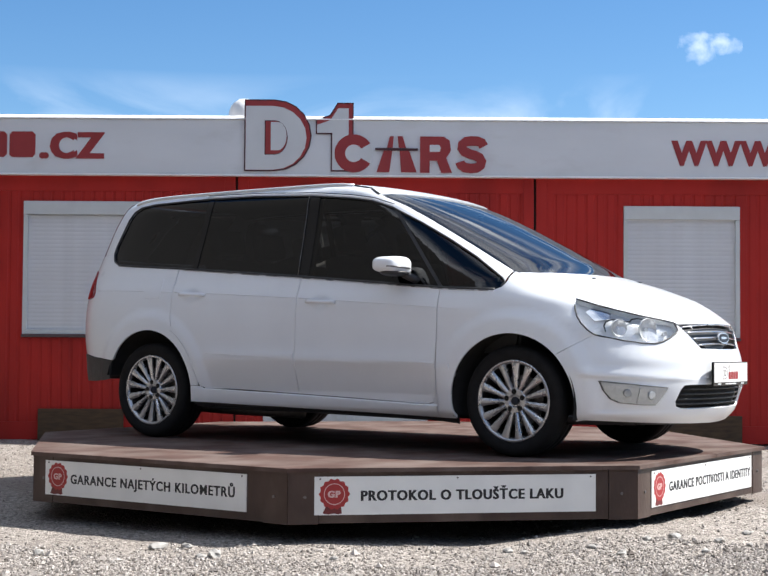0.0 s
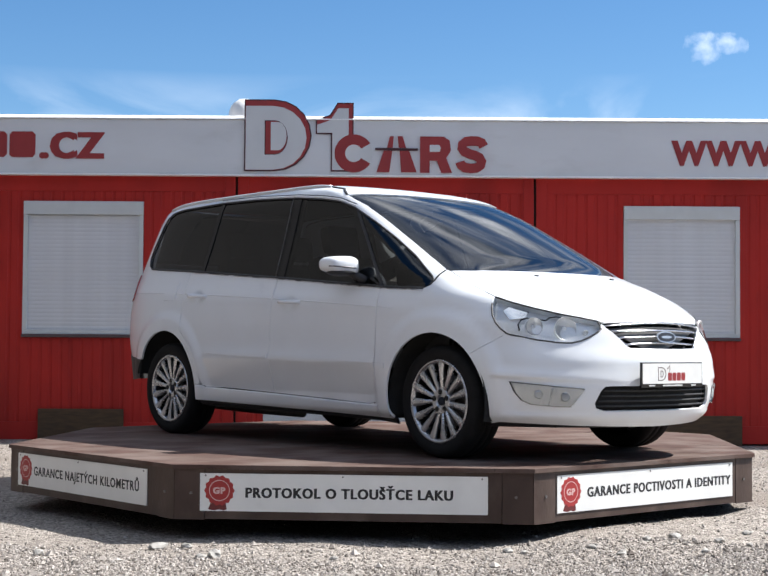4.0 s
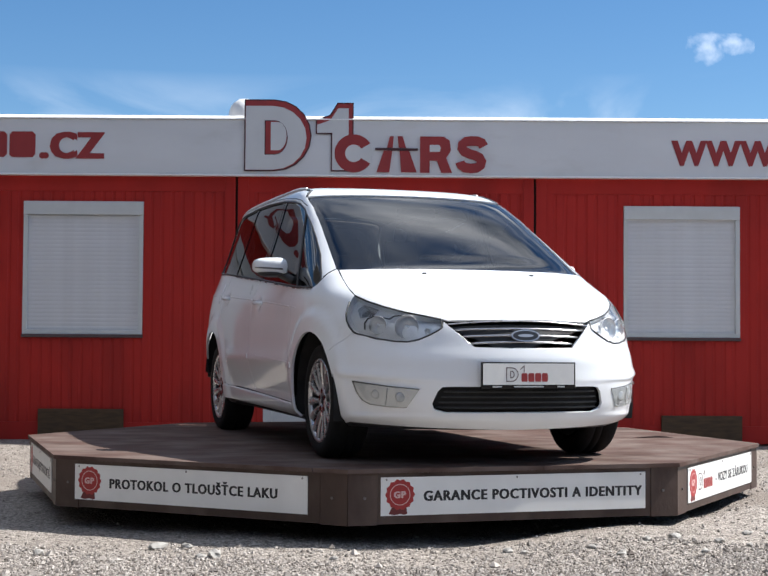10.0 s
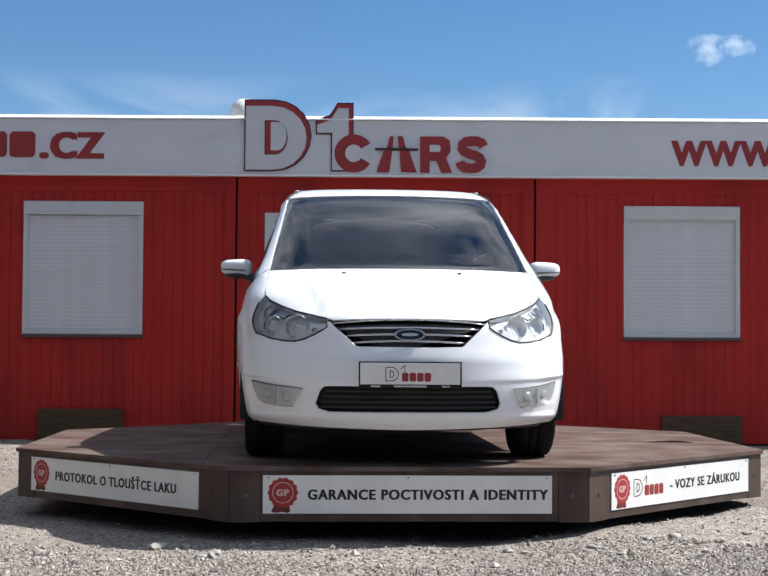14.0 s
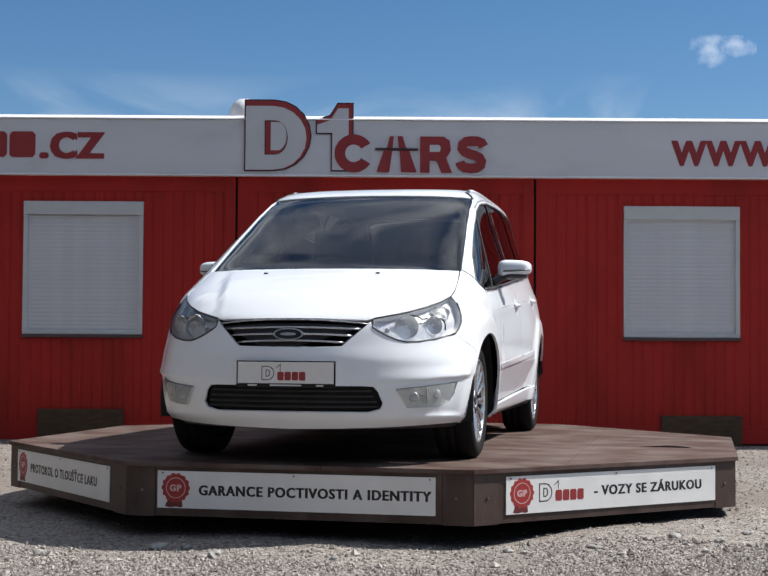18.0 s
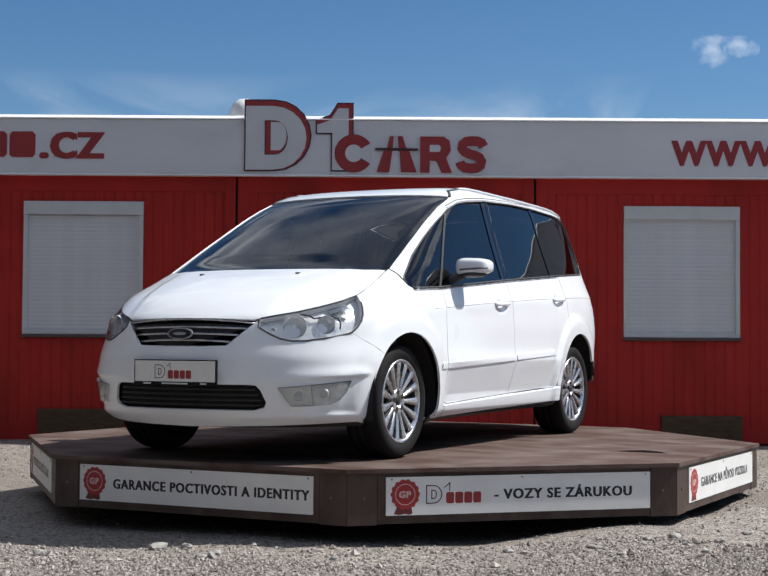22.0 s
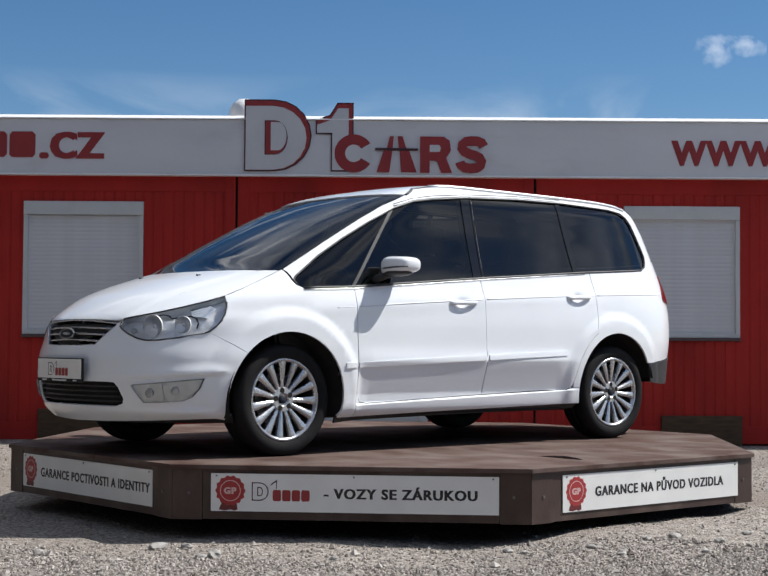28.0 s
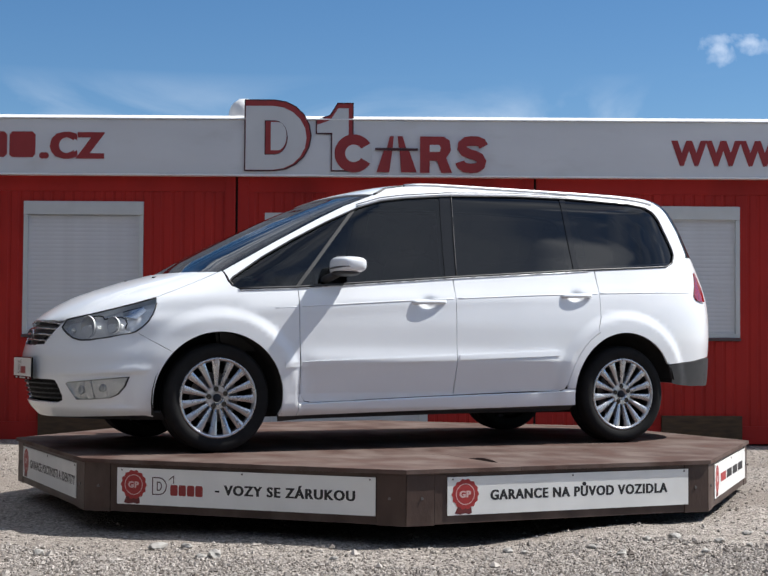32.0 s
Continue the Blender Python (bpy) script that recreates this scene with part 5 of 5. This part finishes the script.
for s in (1, -1):
    lamp = panel("headlamp", lamp_out, by_nose, FACET, car, side=s, off=-.038, thick=0, step=(2.5, .03), label="clear glass headlamp")
    lens = panel("lens", lamp_out, by_nose, LAMP_GLASS, lamp, side=s, off=-.001, thick=0, step=(2.0, .025))
    lens.visible_shadow = False
    for i, j in ((0, len(BROW)), (len(BROW) - 1, len(BROW) + len(LAMP_LOW)), (len(BROW) + len(LAMP_LOW) - 1, len(lamp_out))):
        a = lamp_out[i:j]
        x, y, z = (np.array(c, float) for c in by_nose(np.array([p[0] for p in a]), np.array([p[1] for p in a])))
        v, f = tube(np.stack([x, y * s + AXIS_Y, z], 1), .0052, 6)
        raw("lamp_seal", v, f, TRIM, lamp, smooth=True)
    x, y, z = (np.array(c, float) for c in by_nose(*(np.array([p[i] for p in lamp_out + lamp_out[:1]]) for i in (0, 1))))
    nn = normals_at(x, y, z)
    q0, q1 = np.stack([x, y, z], 1) - nn * .003, np.stack([x, y, z], 1) - nn * .06
    vv = [(a[0], a[1] * s + AXIS_Y, a[2]) for a in np.concatenate([q0, q1])]
    n = len(x)
    raw("lamp_wall", vv, [(i, i + 1, i + 1 + n, i + n) for i in range(n - 1)], LAMP_SILVER, lamp, smooth=True)
    for yy, zz, r, aim in ((.725, .752, .049, 32), (.600, .742, .064, 24), (.506, .721, .014, 20)):
        a, _ = nose_y(yy, zz)
        bx, by, bz = (float(c[0]) for c in by_nose(np.array([a]), np.array([zz])))
        bowl(lamp, bx - .024, by - .008, bz - .002, r, s, aim)
    # indicator housing along the upper rear and a bright bezel over the bowls
    panel("indicator", [nose_y(.755, .875), nose_y(.700, .848), nose_y(.735, .815), nose_y(.795, .80), nose_y(.790, .85)], by_nose, LAMP_CHROME, lamp, side=s, off=-.022, thick=.02, step=(2, .03))
    brow = [nose_y(*p) for p in line((.785, .730), (.783, .765), (.765, .795), (.735, .809), (.70, .803), (.672, .795), (.645, .812), (.61, .818), (.575, .810), n=3)]
    x, y, z = (np.array(c, float) for c in by_nose(*(np.array([p[i] for p in brow]) for i in (0, 1))))
    p3 = np.stack([x, y, z], 1) - normals_at(x, y, z) * .018
    p3[:, 1] = p3[:, 1] * s + AXIS_Y
    v, f = tube(p3, .0045, 6)
    raw("bezel", v, f, FRIT, lamp, smooth=True)
    fog = [nose_y(*p) for p in ((.555, .412), (.68, .424), (.83, .447))] + [nose_y(*p) for p in ((.815, .395), (.79, .350), (.76, .330), (.68, .320), (.605, .318))]
    fl = panel("fog_lamp", [(a + (a - 55) * .025, z + (z - .38) * .07) for a, z in fog], by_nose, TRIM, car, side=s, off=.0015, thick=.004, label="clear fog lamp in a dark surround")
    panel("fog_reflector", fog, by_nose, FOG_REFLECTOR, fl, side=s, off=.003, thick=0, step=(4, .04))
    for yy, zz, r, aim in ((.645, .370, .027, 24), (.750, .384, .025, 40)):
        a, _ = nose_y(yy, zz)
        bx, by, bz = (float(c[0]) for c in by_nose(np.array([a]), np.array([zz])))
        m = Matrix.Translation((bx + .011, by * s + AXIS_Y, bz)) @ Matrix.Rotation(math.radians(aim * s - 90), 4, "Z")
        v, f = lathe([(r, -.006), (r * .97, -.001), (r * .8, .001), (r * .4, .002), (.001, .0025)], 22)
        raw("fog_bowl", [m @ p for p in v], f, FOG_REFLECTOR, fl, smooth=True)
    a = [nose_y(.700, .330 + .018 * k) for k in range(6)]
    x, y, z = (np.array(c, float) for c in by_nose(np.array([p[0] for p in a]), np.array([p[1] for p in a])))
    p3 = np.stack([x, y, z], 1) + normals_at(x, y, z) * .007
    p3[:, 1] = p3[:, 1] * s + AXIS_Y
    v, f = tube(p3, .003, 6)
    raw("divider", v, f, BOWL_GREY, fl, smooth=True)
    lens = panel("fog_lens", fog, by_nose, LAMP_GLASS, fl, side=s, off=.017, thick=.015)
    lens.visible_shadow = False

# side mouldings and handles
for a, b, d in ((1.105, 1.012, car), (.995, -.048, car), (-.076, -.815, car)):
    zz = lambda x: .521 + (1.107 - x) * .0392
    both("side_moulding", [(a, zz(a) - .016), (a, zz(a) + .016), (b, zz(b) + .016), (b, zz(b) - .016)], by_side, PAINT, car, off=.006, thick=.009)
for (cx, cz), doors in zip(HANDLES, (front_doors, rear_doors)):
    for s, door in zip((1, -1), doors):
        y0 = float(by_side(np.array([cx + .16]), np.array([cz]))[1][0])
        pts = [(cx + .115 - .23 * k / 10, AXIS_Y + s * (y0 - .004 + .022 * math.sin(math.pi * k / 10) ** .5), cz + .010 * (k / 10 - .5)) for k in range(11)]
        v, f = tube(pts, .013, 10)
        raw("door_handle", v, f, PAINT, door, smooth=True)

# fuel flap on the right-hand quarter
panel("fuel_flap", [(-1.425, .955), (-1.435, .97), (-1.435, 1.08), (-1.425, 1.095), (-1.275, 1.09), (-1.265, 1.075), (-1.265, .965), (-1.275, .95)], by_side, PAINT, car, side=-1, off=.0035, thick=.006)

# mirrors
for s in (1, -1):
    bm = bmesh.new()
    bmesh.ops.create_uvsphere(bm, u_segments=28, v_segments=16, radius=1.0)
    for v in bm.verts:
        c = v.co
        q = Vector((math.copysign(abs(c.x) ** .6, c.x), math.copysign(abs(c.y) ** .5, c.y), math.copysign(abs(c.z) ** (.7 if c.z > 0 else .5), c.z)))
        v.co = Vector((.715 + .084 * q.x + .02 * q.y * -1, AXIS_Y + s * (.985 + .102 * q.y), 1.128 + .054 * q.z * (1 - .18 * q.y) + .006 * q.y))
    mir = part("mirror", bm, PAINT, car, "white door mirror on a black foot", smooth=True)
    bm = bmesh.new()
    bmesh.ops.create_uvsphere(bm, u_segments=20, v_segments=10, radius=1.0)
    for v in bm.verts:
        c = v.co
        v.co = Vector((.72 + .085 * c.x, AXIS_Y + s * (.960 + .105 * c.y), 1.082 + .022 * c.z))
    part("mirror_foot", bm, TRIM, mir, smooth=True)
    v, f = tube([(.76, AXIS_Y + s * .93, 1.08), (.80, AXIS_Y + s * .88, 1.05), (.83, AXIS_Y + s * .845, 1.03)], .026, 8)
    raw("mirror_arm", v, f, TRIM, mir, smooth=True)
    pts = [(.716 + .084 * (1 - min(1, abs(y - .985) / .104) ** 3.2) ** .4 - .02 * (y - .985) / .102, AXIS_Y + s * y, 1.112 + .006 * (y - .985) / .102) for y in np.linspace(.925, 1.082, 9)]
    v, f = tube(pts, .0055, 8)
    raw("indicator", v, f, LAMP_HOUSING, mir, smooth=True, label="dark indicator strip")
    boxed("mirror_glass", (.640, .905, 1.095), (.646, 1.05, 1.155), CHROME, mir, 0.002, m=Matrix.Translation((0, AXIS_Y, 0)) @ Matrix.Diagonal((1, s, 1, 1)))

# roof rails, washer jets
for s in (1, -1):
    pts = []
    for k in range(25):
        x = .16 - 1.92 * k / 24
        y = .628 - .02 * abs(2 * k / 24 - 1) ** 3
        z = top_z(x, y)
        lift = .001 + .004 * min(1, min(k, 24 - k) / 4)
        pts.append((x, AXIS_Y + s * y, z + lift))
    v, f = tube(pts, .0125, 10)
    raw("roof_rail", v, f, RAIL, car, smooth=True, label="silver roof rail")
    z = top_z(1.745, .33)
    boxed("washer_jet", (1.73, s * .33 - .011, z - .002), (1.752, s * .33 + .011, z + .007), TRIM, car, .003, m=Matrix.Translation((0, AXIS_Y, 0)))


# wheels
def wheel(x, z, s, spin):
    w = new("wheel")
    w.parent = car
    w["label"] = "many-spoked silver alloy wheel"
    w.matrix_basis = Matrix.Translation((x, AXIS_Y + s * .772, z)) @ (Matrix.Rotation(math.pi, 4, "Z") if s < 0 else Matrix.Identity(4)) @ Matrix.Rotation(math.radians(spin), 4, "Y")
    tyre = [(.236, -.10), (.262, -.112), (.295, -.112), (.314, -.100), (.323, -.080), (.325, -.045), (.319, -.043), (.319, -.036), (.325, -.034), (.325, .002), (.319, .004), (.319, .010), (.325, .012),
            (.325, .045), (.323, .080), (.314, .100), (.298, .111), (.270, .113), (.244, .104), (.236, .098), (.232, .06)]
    v, f = lathe(tyre, 56)
    raw("tyre", v, f, RUBBER, w, smooth=True, label="black tyre")
    v, f = lathe([(.232, .062), (.241, .097), (.238, .105), (.230, .106), (.222, .100), (.216, .085)], 56)
    raw("rim", v, f, ALLOY, w, smooth=True)
    # inner part of the rim, its colour darkened for the shade between the spokes
    v, f = lathe([(.216, .085), (.212, .060), (.208, -.06), (.214, -.10)], 56)
    raw("barrel", v, f, BARREL, w, smooth=True)
    for k in range(15):
        sv, sf = [], []
        a = 2 * math.pi * k / 15
        ra, rb = Vector((math.cos(a), 0, math.sin(a))), Vector((-math.sin(a), 0, math.cos(a)))
        rows = []
        for r, half_w, y, d in ((.052, .0095, .083, .03), (.10, .0125, .090, .028), (.16, .0175, .097, .026), (.205, .0225, .101, .022), (.222, .026, .101, .02)):
            rows.append([ra * r + rb * (-half_w) + Vector((0, y - d, 0)), ra * r + rb * (-half_w) + Vector((0, y - .006, 0)), ra * r + rb * (-half_w * .35) + Vector((0, y, 0)),
                         ra * r + rb * (half_w * .35) + Vector((0, y, 0)), ra * r + rb * half_w + Vector((0, y - .006, 0)), ra * r + rb * half_w + Vector((0, y - d, 0))])
        for i, row in enumerate(rows):
            b = len(sv)
            sv += row
            if i:
                sf += [(b - 6 + j, b - 6 + j + 1, b + j + 1, b + j) for j in range(5)]
        raw("spoke", sv, sf, ALLOY, w)
    v, f = lathe([(.075, .045), (.074, .080), (.068, .087), (.040, .087), (.033, .080), (.033, .074), (.001, .074)], 30)
    raw("hub", v, f, ALLOY, w)
    v, f = lathe([(.025, .074), (.024, .083), (.018, .087), (.001, .088)], 20)
    raw("centre_cap", v, f, BADGE_DARK, w, smooth=True)
    for k in range(5):
        a = 2 * math.pi * (k + .25) / 5
        v, f = lathe([(.0165, .08), (.0165, .0882), (.014, .0884), (.009, .0884), (.001, .0884)], 10)
        raw("wheel_bolt", [p + Vector((.054 * math.cos(a), 0, .054 * math.sin(a))) for p in v], f, FRIT, w)
    v, f = lathe([(.15, .0), (.15, .012), (.06, .012), (.055, .03), (.001, .03)], 36)
    raw("brake_disc", v, f, STEEL, w)
    v, f = lathe([(.213, -.09), (.19, -.095), (.001, -.095)], 36)
    raw("wheel_back", v, f, DARK_UNDER, w)


for x, z, s, a in ((1.495, .325, 1, 10), (1.495, .325, -1, 3), (-1.355, .325, 1, 5), (-1.355, .325, -1, 14)):
    wheel(x, z, s, a)

# wheel housings, floor and underbody
for spec in (ARCH_F, ARCH_R):
    cx, cz, r = spec
    for s in (1, -1):
        ring = arch((cx, cz, r + .012), -14, 194 if cx > 0 else 168, 20)
        vv = [(x, AXIS_Y + s * .905, z) for x, z in ring] + [(x, AXIS_Y + s * .60, z) for x, z in ring] + [(cx, AXIS_Y + s * .60, cz)]
        n = len(ring)
        raw("wheel_housing", vv, [(i, i + 1, n + i + 1, n + i) for i in range(n - 1)] + [(n + i, n + i + 1, 2 * n) for i in range(n - 1)], DARK_UNDER, car, smooth=True)
boxed("underbody", (-1.72, -.60, .195), (2.15, .60, .42), DARK_UNDER, car, .03, m=Matrix.Translation((0, AXIS_Y, 0)))
for s in (1, -1):
    boxed("floor_edge", (-.9, .60, .215), (1.06, .86, .30), DARK_UNDER, car, .01, m=Matrix.Translation((0, AXIS_Y, 0)) @ Matrix.Diagonal((1, s, 1, 1)))
v, f = tube([(-.4, AXIS_Y - .4, .18), (-1.0, AXIS_Y - .42, .19), (-1.9, AXIS_Y - .45, .22)], .04, 10)
raw("exhaust", v, f, STEEL, car, smooth=True)

# inside: lining, dashboard, seats
both("door_lining", [(1.02, .42), (1.04, .80), (1.30, .93), (-.07, 1.02), (-1.62, 1.13), (-1.70, .86), (-1.0, .84), (-.86, .42)], by_side, SEAT_CLOTH, car, off=-.07, thick=.01, step=(.12, .1))
panel("headliner", [(.42, .40), (.27, .60), (-1.75, .60), (-1.75, -.60), (.27, -.60), (.42, -.40)], by_top, LINER, car, off=-.04, thick=.01, step=(.12, .12))
both("pillar_lining", [(1.36, 1.075), (.42, 1.575), (.36, 1.555), (1.24, 1.075)], by_side, GREY_PLASTIC, car, off=-.03, thick=.008, step=(.1, .06))
both("pillar_lining", between(shifted(DIVIDE[1], .055), shifted(DIVIDE[1], -.055)), by_side, TRIM, car, off=-.03, thick=.02, step=(.1, .08))
bm = bmesh.new()
sec = [(1.52, 1.02), (1.20, 1.03), (1.00, 1.00), (.90, .92), (.92, .78), (1.02, .60), (1.45, .60)]
for y in (-.74, .74):
    for x, z in sec:
        bm.verts.new((x, y + AXIS_Y, z))
bm.verts.ensure_lookup_table()
n = len(sec)
for i in range(n):
    bm.faces.new([bm.verts[i], bm.verts[(i + 1) % n], bm.verts[n + (i + 1) % n], bm.verts[n + i]])
bm.faces.new(bm.verts[:n]), bm.faces.new(bm.verts[n:][::-1])
bmesh.ops.bevel(bm, geom=bm.edges[:], offset=.02, segments=2, affect="EDGES")
part("dashboard", bm, TRIM, car)
m = Matrix.Translation((.80, AXIS_Y + .37, .96)) @ Matrix.Rotation(math.radians(65), 4, "Y")
v, f = tube([m @ Vector((.185 * math.cos(2 * math.pi * k / 28), .185 * math.sin(2 * math.pi * k / 28), 0)) for k in range(28)], .015, 8, closed=True)
raw("steering_wheel", v, f, TRIM, car, smooth=True)


def seat(x, y, w):
    m = Matrix.Translation((x, AXIS_Y + y, 0))
    st = boxed("seat", (-.25, -w / 2, .50), (.27, w / 2, .66), SEAT_CLOTH, car, .05, m=m)
    lean = m @ Matrix.Translation((-.22, 0, .62)) @ Matrix.Rotation(math.radians(-14), 4, "Y")
    boxed("backrest", (-.08, -w / 2, .0), (.06, w / 2, .62), SEAT_CLOTH, st, .05, m=lean)
    boxed("headrest", (-.06, -.13, .66), (.04, .13, .84), SEAT_CLOTH, st, .04, m=lean)


for x, y, w in ((.38, .38, .52), (.38, -.38, .52), (-.62, .46, .44), (-.62, 0, .44), (-.62, -.46, .44)):
    seat(x, y, w)
boxed("inner_mirror", (.62, -.13, 1.47), (.66, .13, 1.53), TRIM, car, .012, m=Matrix.Translation((0, AXIS_Y, 0)))

# ---------------------------------------------------------------- larger stones by the turntable
def stone(x, y, size, seed):
    bm = bmesh.new()
    bmesh.ops.create_icosphere(bm, subdivisions=2, radius=1.0)
    for v in bm.verts:
        k = 1 + 0.45 * noise.noise(v.co * 1.3 + Vector((seed * 7.1, 0, 0)))
        v.co = Vector((v.co.x * k, v.co.y * k * 0.8, v.co.z * k * 0.55)) * size
    ob = part("stone", bm, STONE)
    ob.location = (x, y, ground_height(x, y) + size * 0.25)
    ob.rotation_euler = (0, 0, seed * 1.7)
    tagged(ob, "pale rough stone lying on the gravel", "stone", "stones by the turntable")


for k, (x, y, size) in enumerate(((-0.84, -2.86, .045), (-0.90, -2.90, .03), (-1.72, -2.78, .035), (-1.17, -2.55, .05), (-1.02, -2.52, .035), (0.62, -2.62, .03), (0.70, -2.66, .022),
                                  (1.18, -2.74, .03), (1.75, -2.35, .03), (1.90, -2.40, .024), (-2.05, -2.75, .026), (2.3, -2.1, .03), (-0.25, -2.95, .022), (1.45, -3.4, .026), (1.52, -2.32, .034), (1.36, -2.40, .026), (1.98, -2.02, .03), (2.12, -1.92, .022), (1.62, -2.62, .024), (1.05, -2.60, .026), (2.45, -1.35, .03))):
    stone(x, y, size, k + 1)

# ---------------------------------------------------------------- clouds
def cloud_mat():
    m = bpy.data.materials.new("thin_white_cloud")
    m.use_nodes = True
    n, l = m.node_tree.nodes, m.node_tree.links
    n.remove(n["Principled BSDF"])
    tr, em, mx = n.new("ShaderNodeBsdfTransparent"), n.new("ShaderNodeEmission"), n.new("ShaderNodeMixShader")
    em.inputs["Color"].default_value, em.inputs["Strength"].default_value = (1.0, 1.0, 1.0, 1), 1.0
    tc, t = n.new("ShaderNodeTexCoord"), n.new("ShaderNodeTexNoise")
    t.inputs["Scale"].default_value, t.inputs["Detail"].default_value = 0.10, 6
    g, add, r = n.new("ShaderNodeVectorMath"), n.new("ShaderNodeMath"), n.new("ShaderNodeMapRange")
    g.operation, add.operation = "LENGTH", "SUBTRACT"
    mp = n.new("ShaderNodeMapping")
    mp.inputs["Location"].default_value = (-1, -1, 0)
    mp.inputs["Scale"].default_value = (2, 2, 0)
    l.new(tc.outputs["Generated"], mp.inputs["Vector"])
    l.new(mp.outputs["Vector"], g.inputs[0])
    l.new(tc.outputs["Object"], t.inputs["Vector"])
    l.new(t.outputs["Fac"], add.inputs[0])
    sc = n.new("ShaderNodeMath")
    sc.operation, sc.inputs[1].default_value = "MULTIPLY", 0.50
    l.new(g.outputs["Value"], sc.inputs[0])
    l.new(sc.outputs[0], add.inputs[1])
    r.inputs["From Min"].default_value, r.inputs["From Max"].default_value, r.inputs["To Max"].default_value = 0.06, 0.62, 0.40
    l.new(add.outputs[0], r.inputs["Value"])
    l.new(r.outputs["Result"], mx.inputs["Fac"])
    l.new(tr.outputs["BSDF"], mx.inputs[1])
    l.new(em.outputs["Emission"], mx.inputs[2])
    l.new(mx.outputs["Shader"], n["Material Output"].inputs["Surface"])
    return m


CLOUD = cloud_mat()


def cloud(w, h, seed):
    """A wisp in its own plane, bulged a little, lying upright far away."""
    verts, faces, n = [], [], 16
    for j in range(n + 1):
        for i in range(n + 1):
            a, b = 2 * i / n - 1, 2 * j / n - 1
            verts.append((a * w / 2, b * h / 2, 6 * (1 - a * a) * (1 - b * b)))
    faces = [(j * (n + 1) + i, j * (n + 1) + i + 1, (j + 1) * (n + 1) + i + 1, (j + 1) * (n + 1) + i) for j in range(n) for i in range(n)]
    ob = tagged(raw("cloud", verts, faces, CLOUD, smooth=True), "small white wisp of cloud in the blue sky", "cloud", "small clouds")
    ob.visible_shadow = False
    return ob


FAR = 900.0
cloud_a, cloud_b = cloud(30, 15, 1), cloud(24, 24, 2)


def sky_spot(px, py):
    """The far place seen at that part of the picture's width and height, from its centre, in units of the lens."""
    px, py = px - py * 0.0066, py + px * 0.0066
    return Vector((EYE.x + FAR * px, EYE.y + FAR, EYE.z + FAR * (py + TILT)))


# ---------------------------------------------------------------- what moves
TURN = [(0, -34.31), (1, -38.06), (2, -41.84), (3, -45.64), (3.5, -47.54), (5.5, -55.14), (7, -60.76), (8.5, -66.39), (10, -72.02), (11.5, -77.54), (13, -83.04), (14.5, -88.70), (16.5, -96.29), (18, -102.00), (19.5, -107.62), (21, -113.30), (22.5, -119.00), (24, -124.65), (25.5, -130.29), (27.5, -137.83), (29, -143.56), (30.5, -149.32), (32, -155.09)]


def motions():
    for thing, z in TURNING:
        walk(thing, [(t, pose(0, 0, z, 0, 0, a)) for t, a in TURN])
    for ob, rows in ((cloud_a, ((0, .2270, .1675), (6, .2330, .1680), (13, .2360, .1665), (19, .2370, .1660), (25, .2410, .1655), (32, .2470, .1670))),
                     (cloud_b, ((0, .2120, .1640), (6, .2170, .1640), (13, .2180, .1630), (19, .2200, .1620), (25, .2220, .1620), (32, .2260, .1625)))):
        walk(ob, [(t, Matrix.Translation(sky_spot(a, b)) @ pose(0, 0, 0, 90, 0, 0)) for t, a, b in rows])


motions()
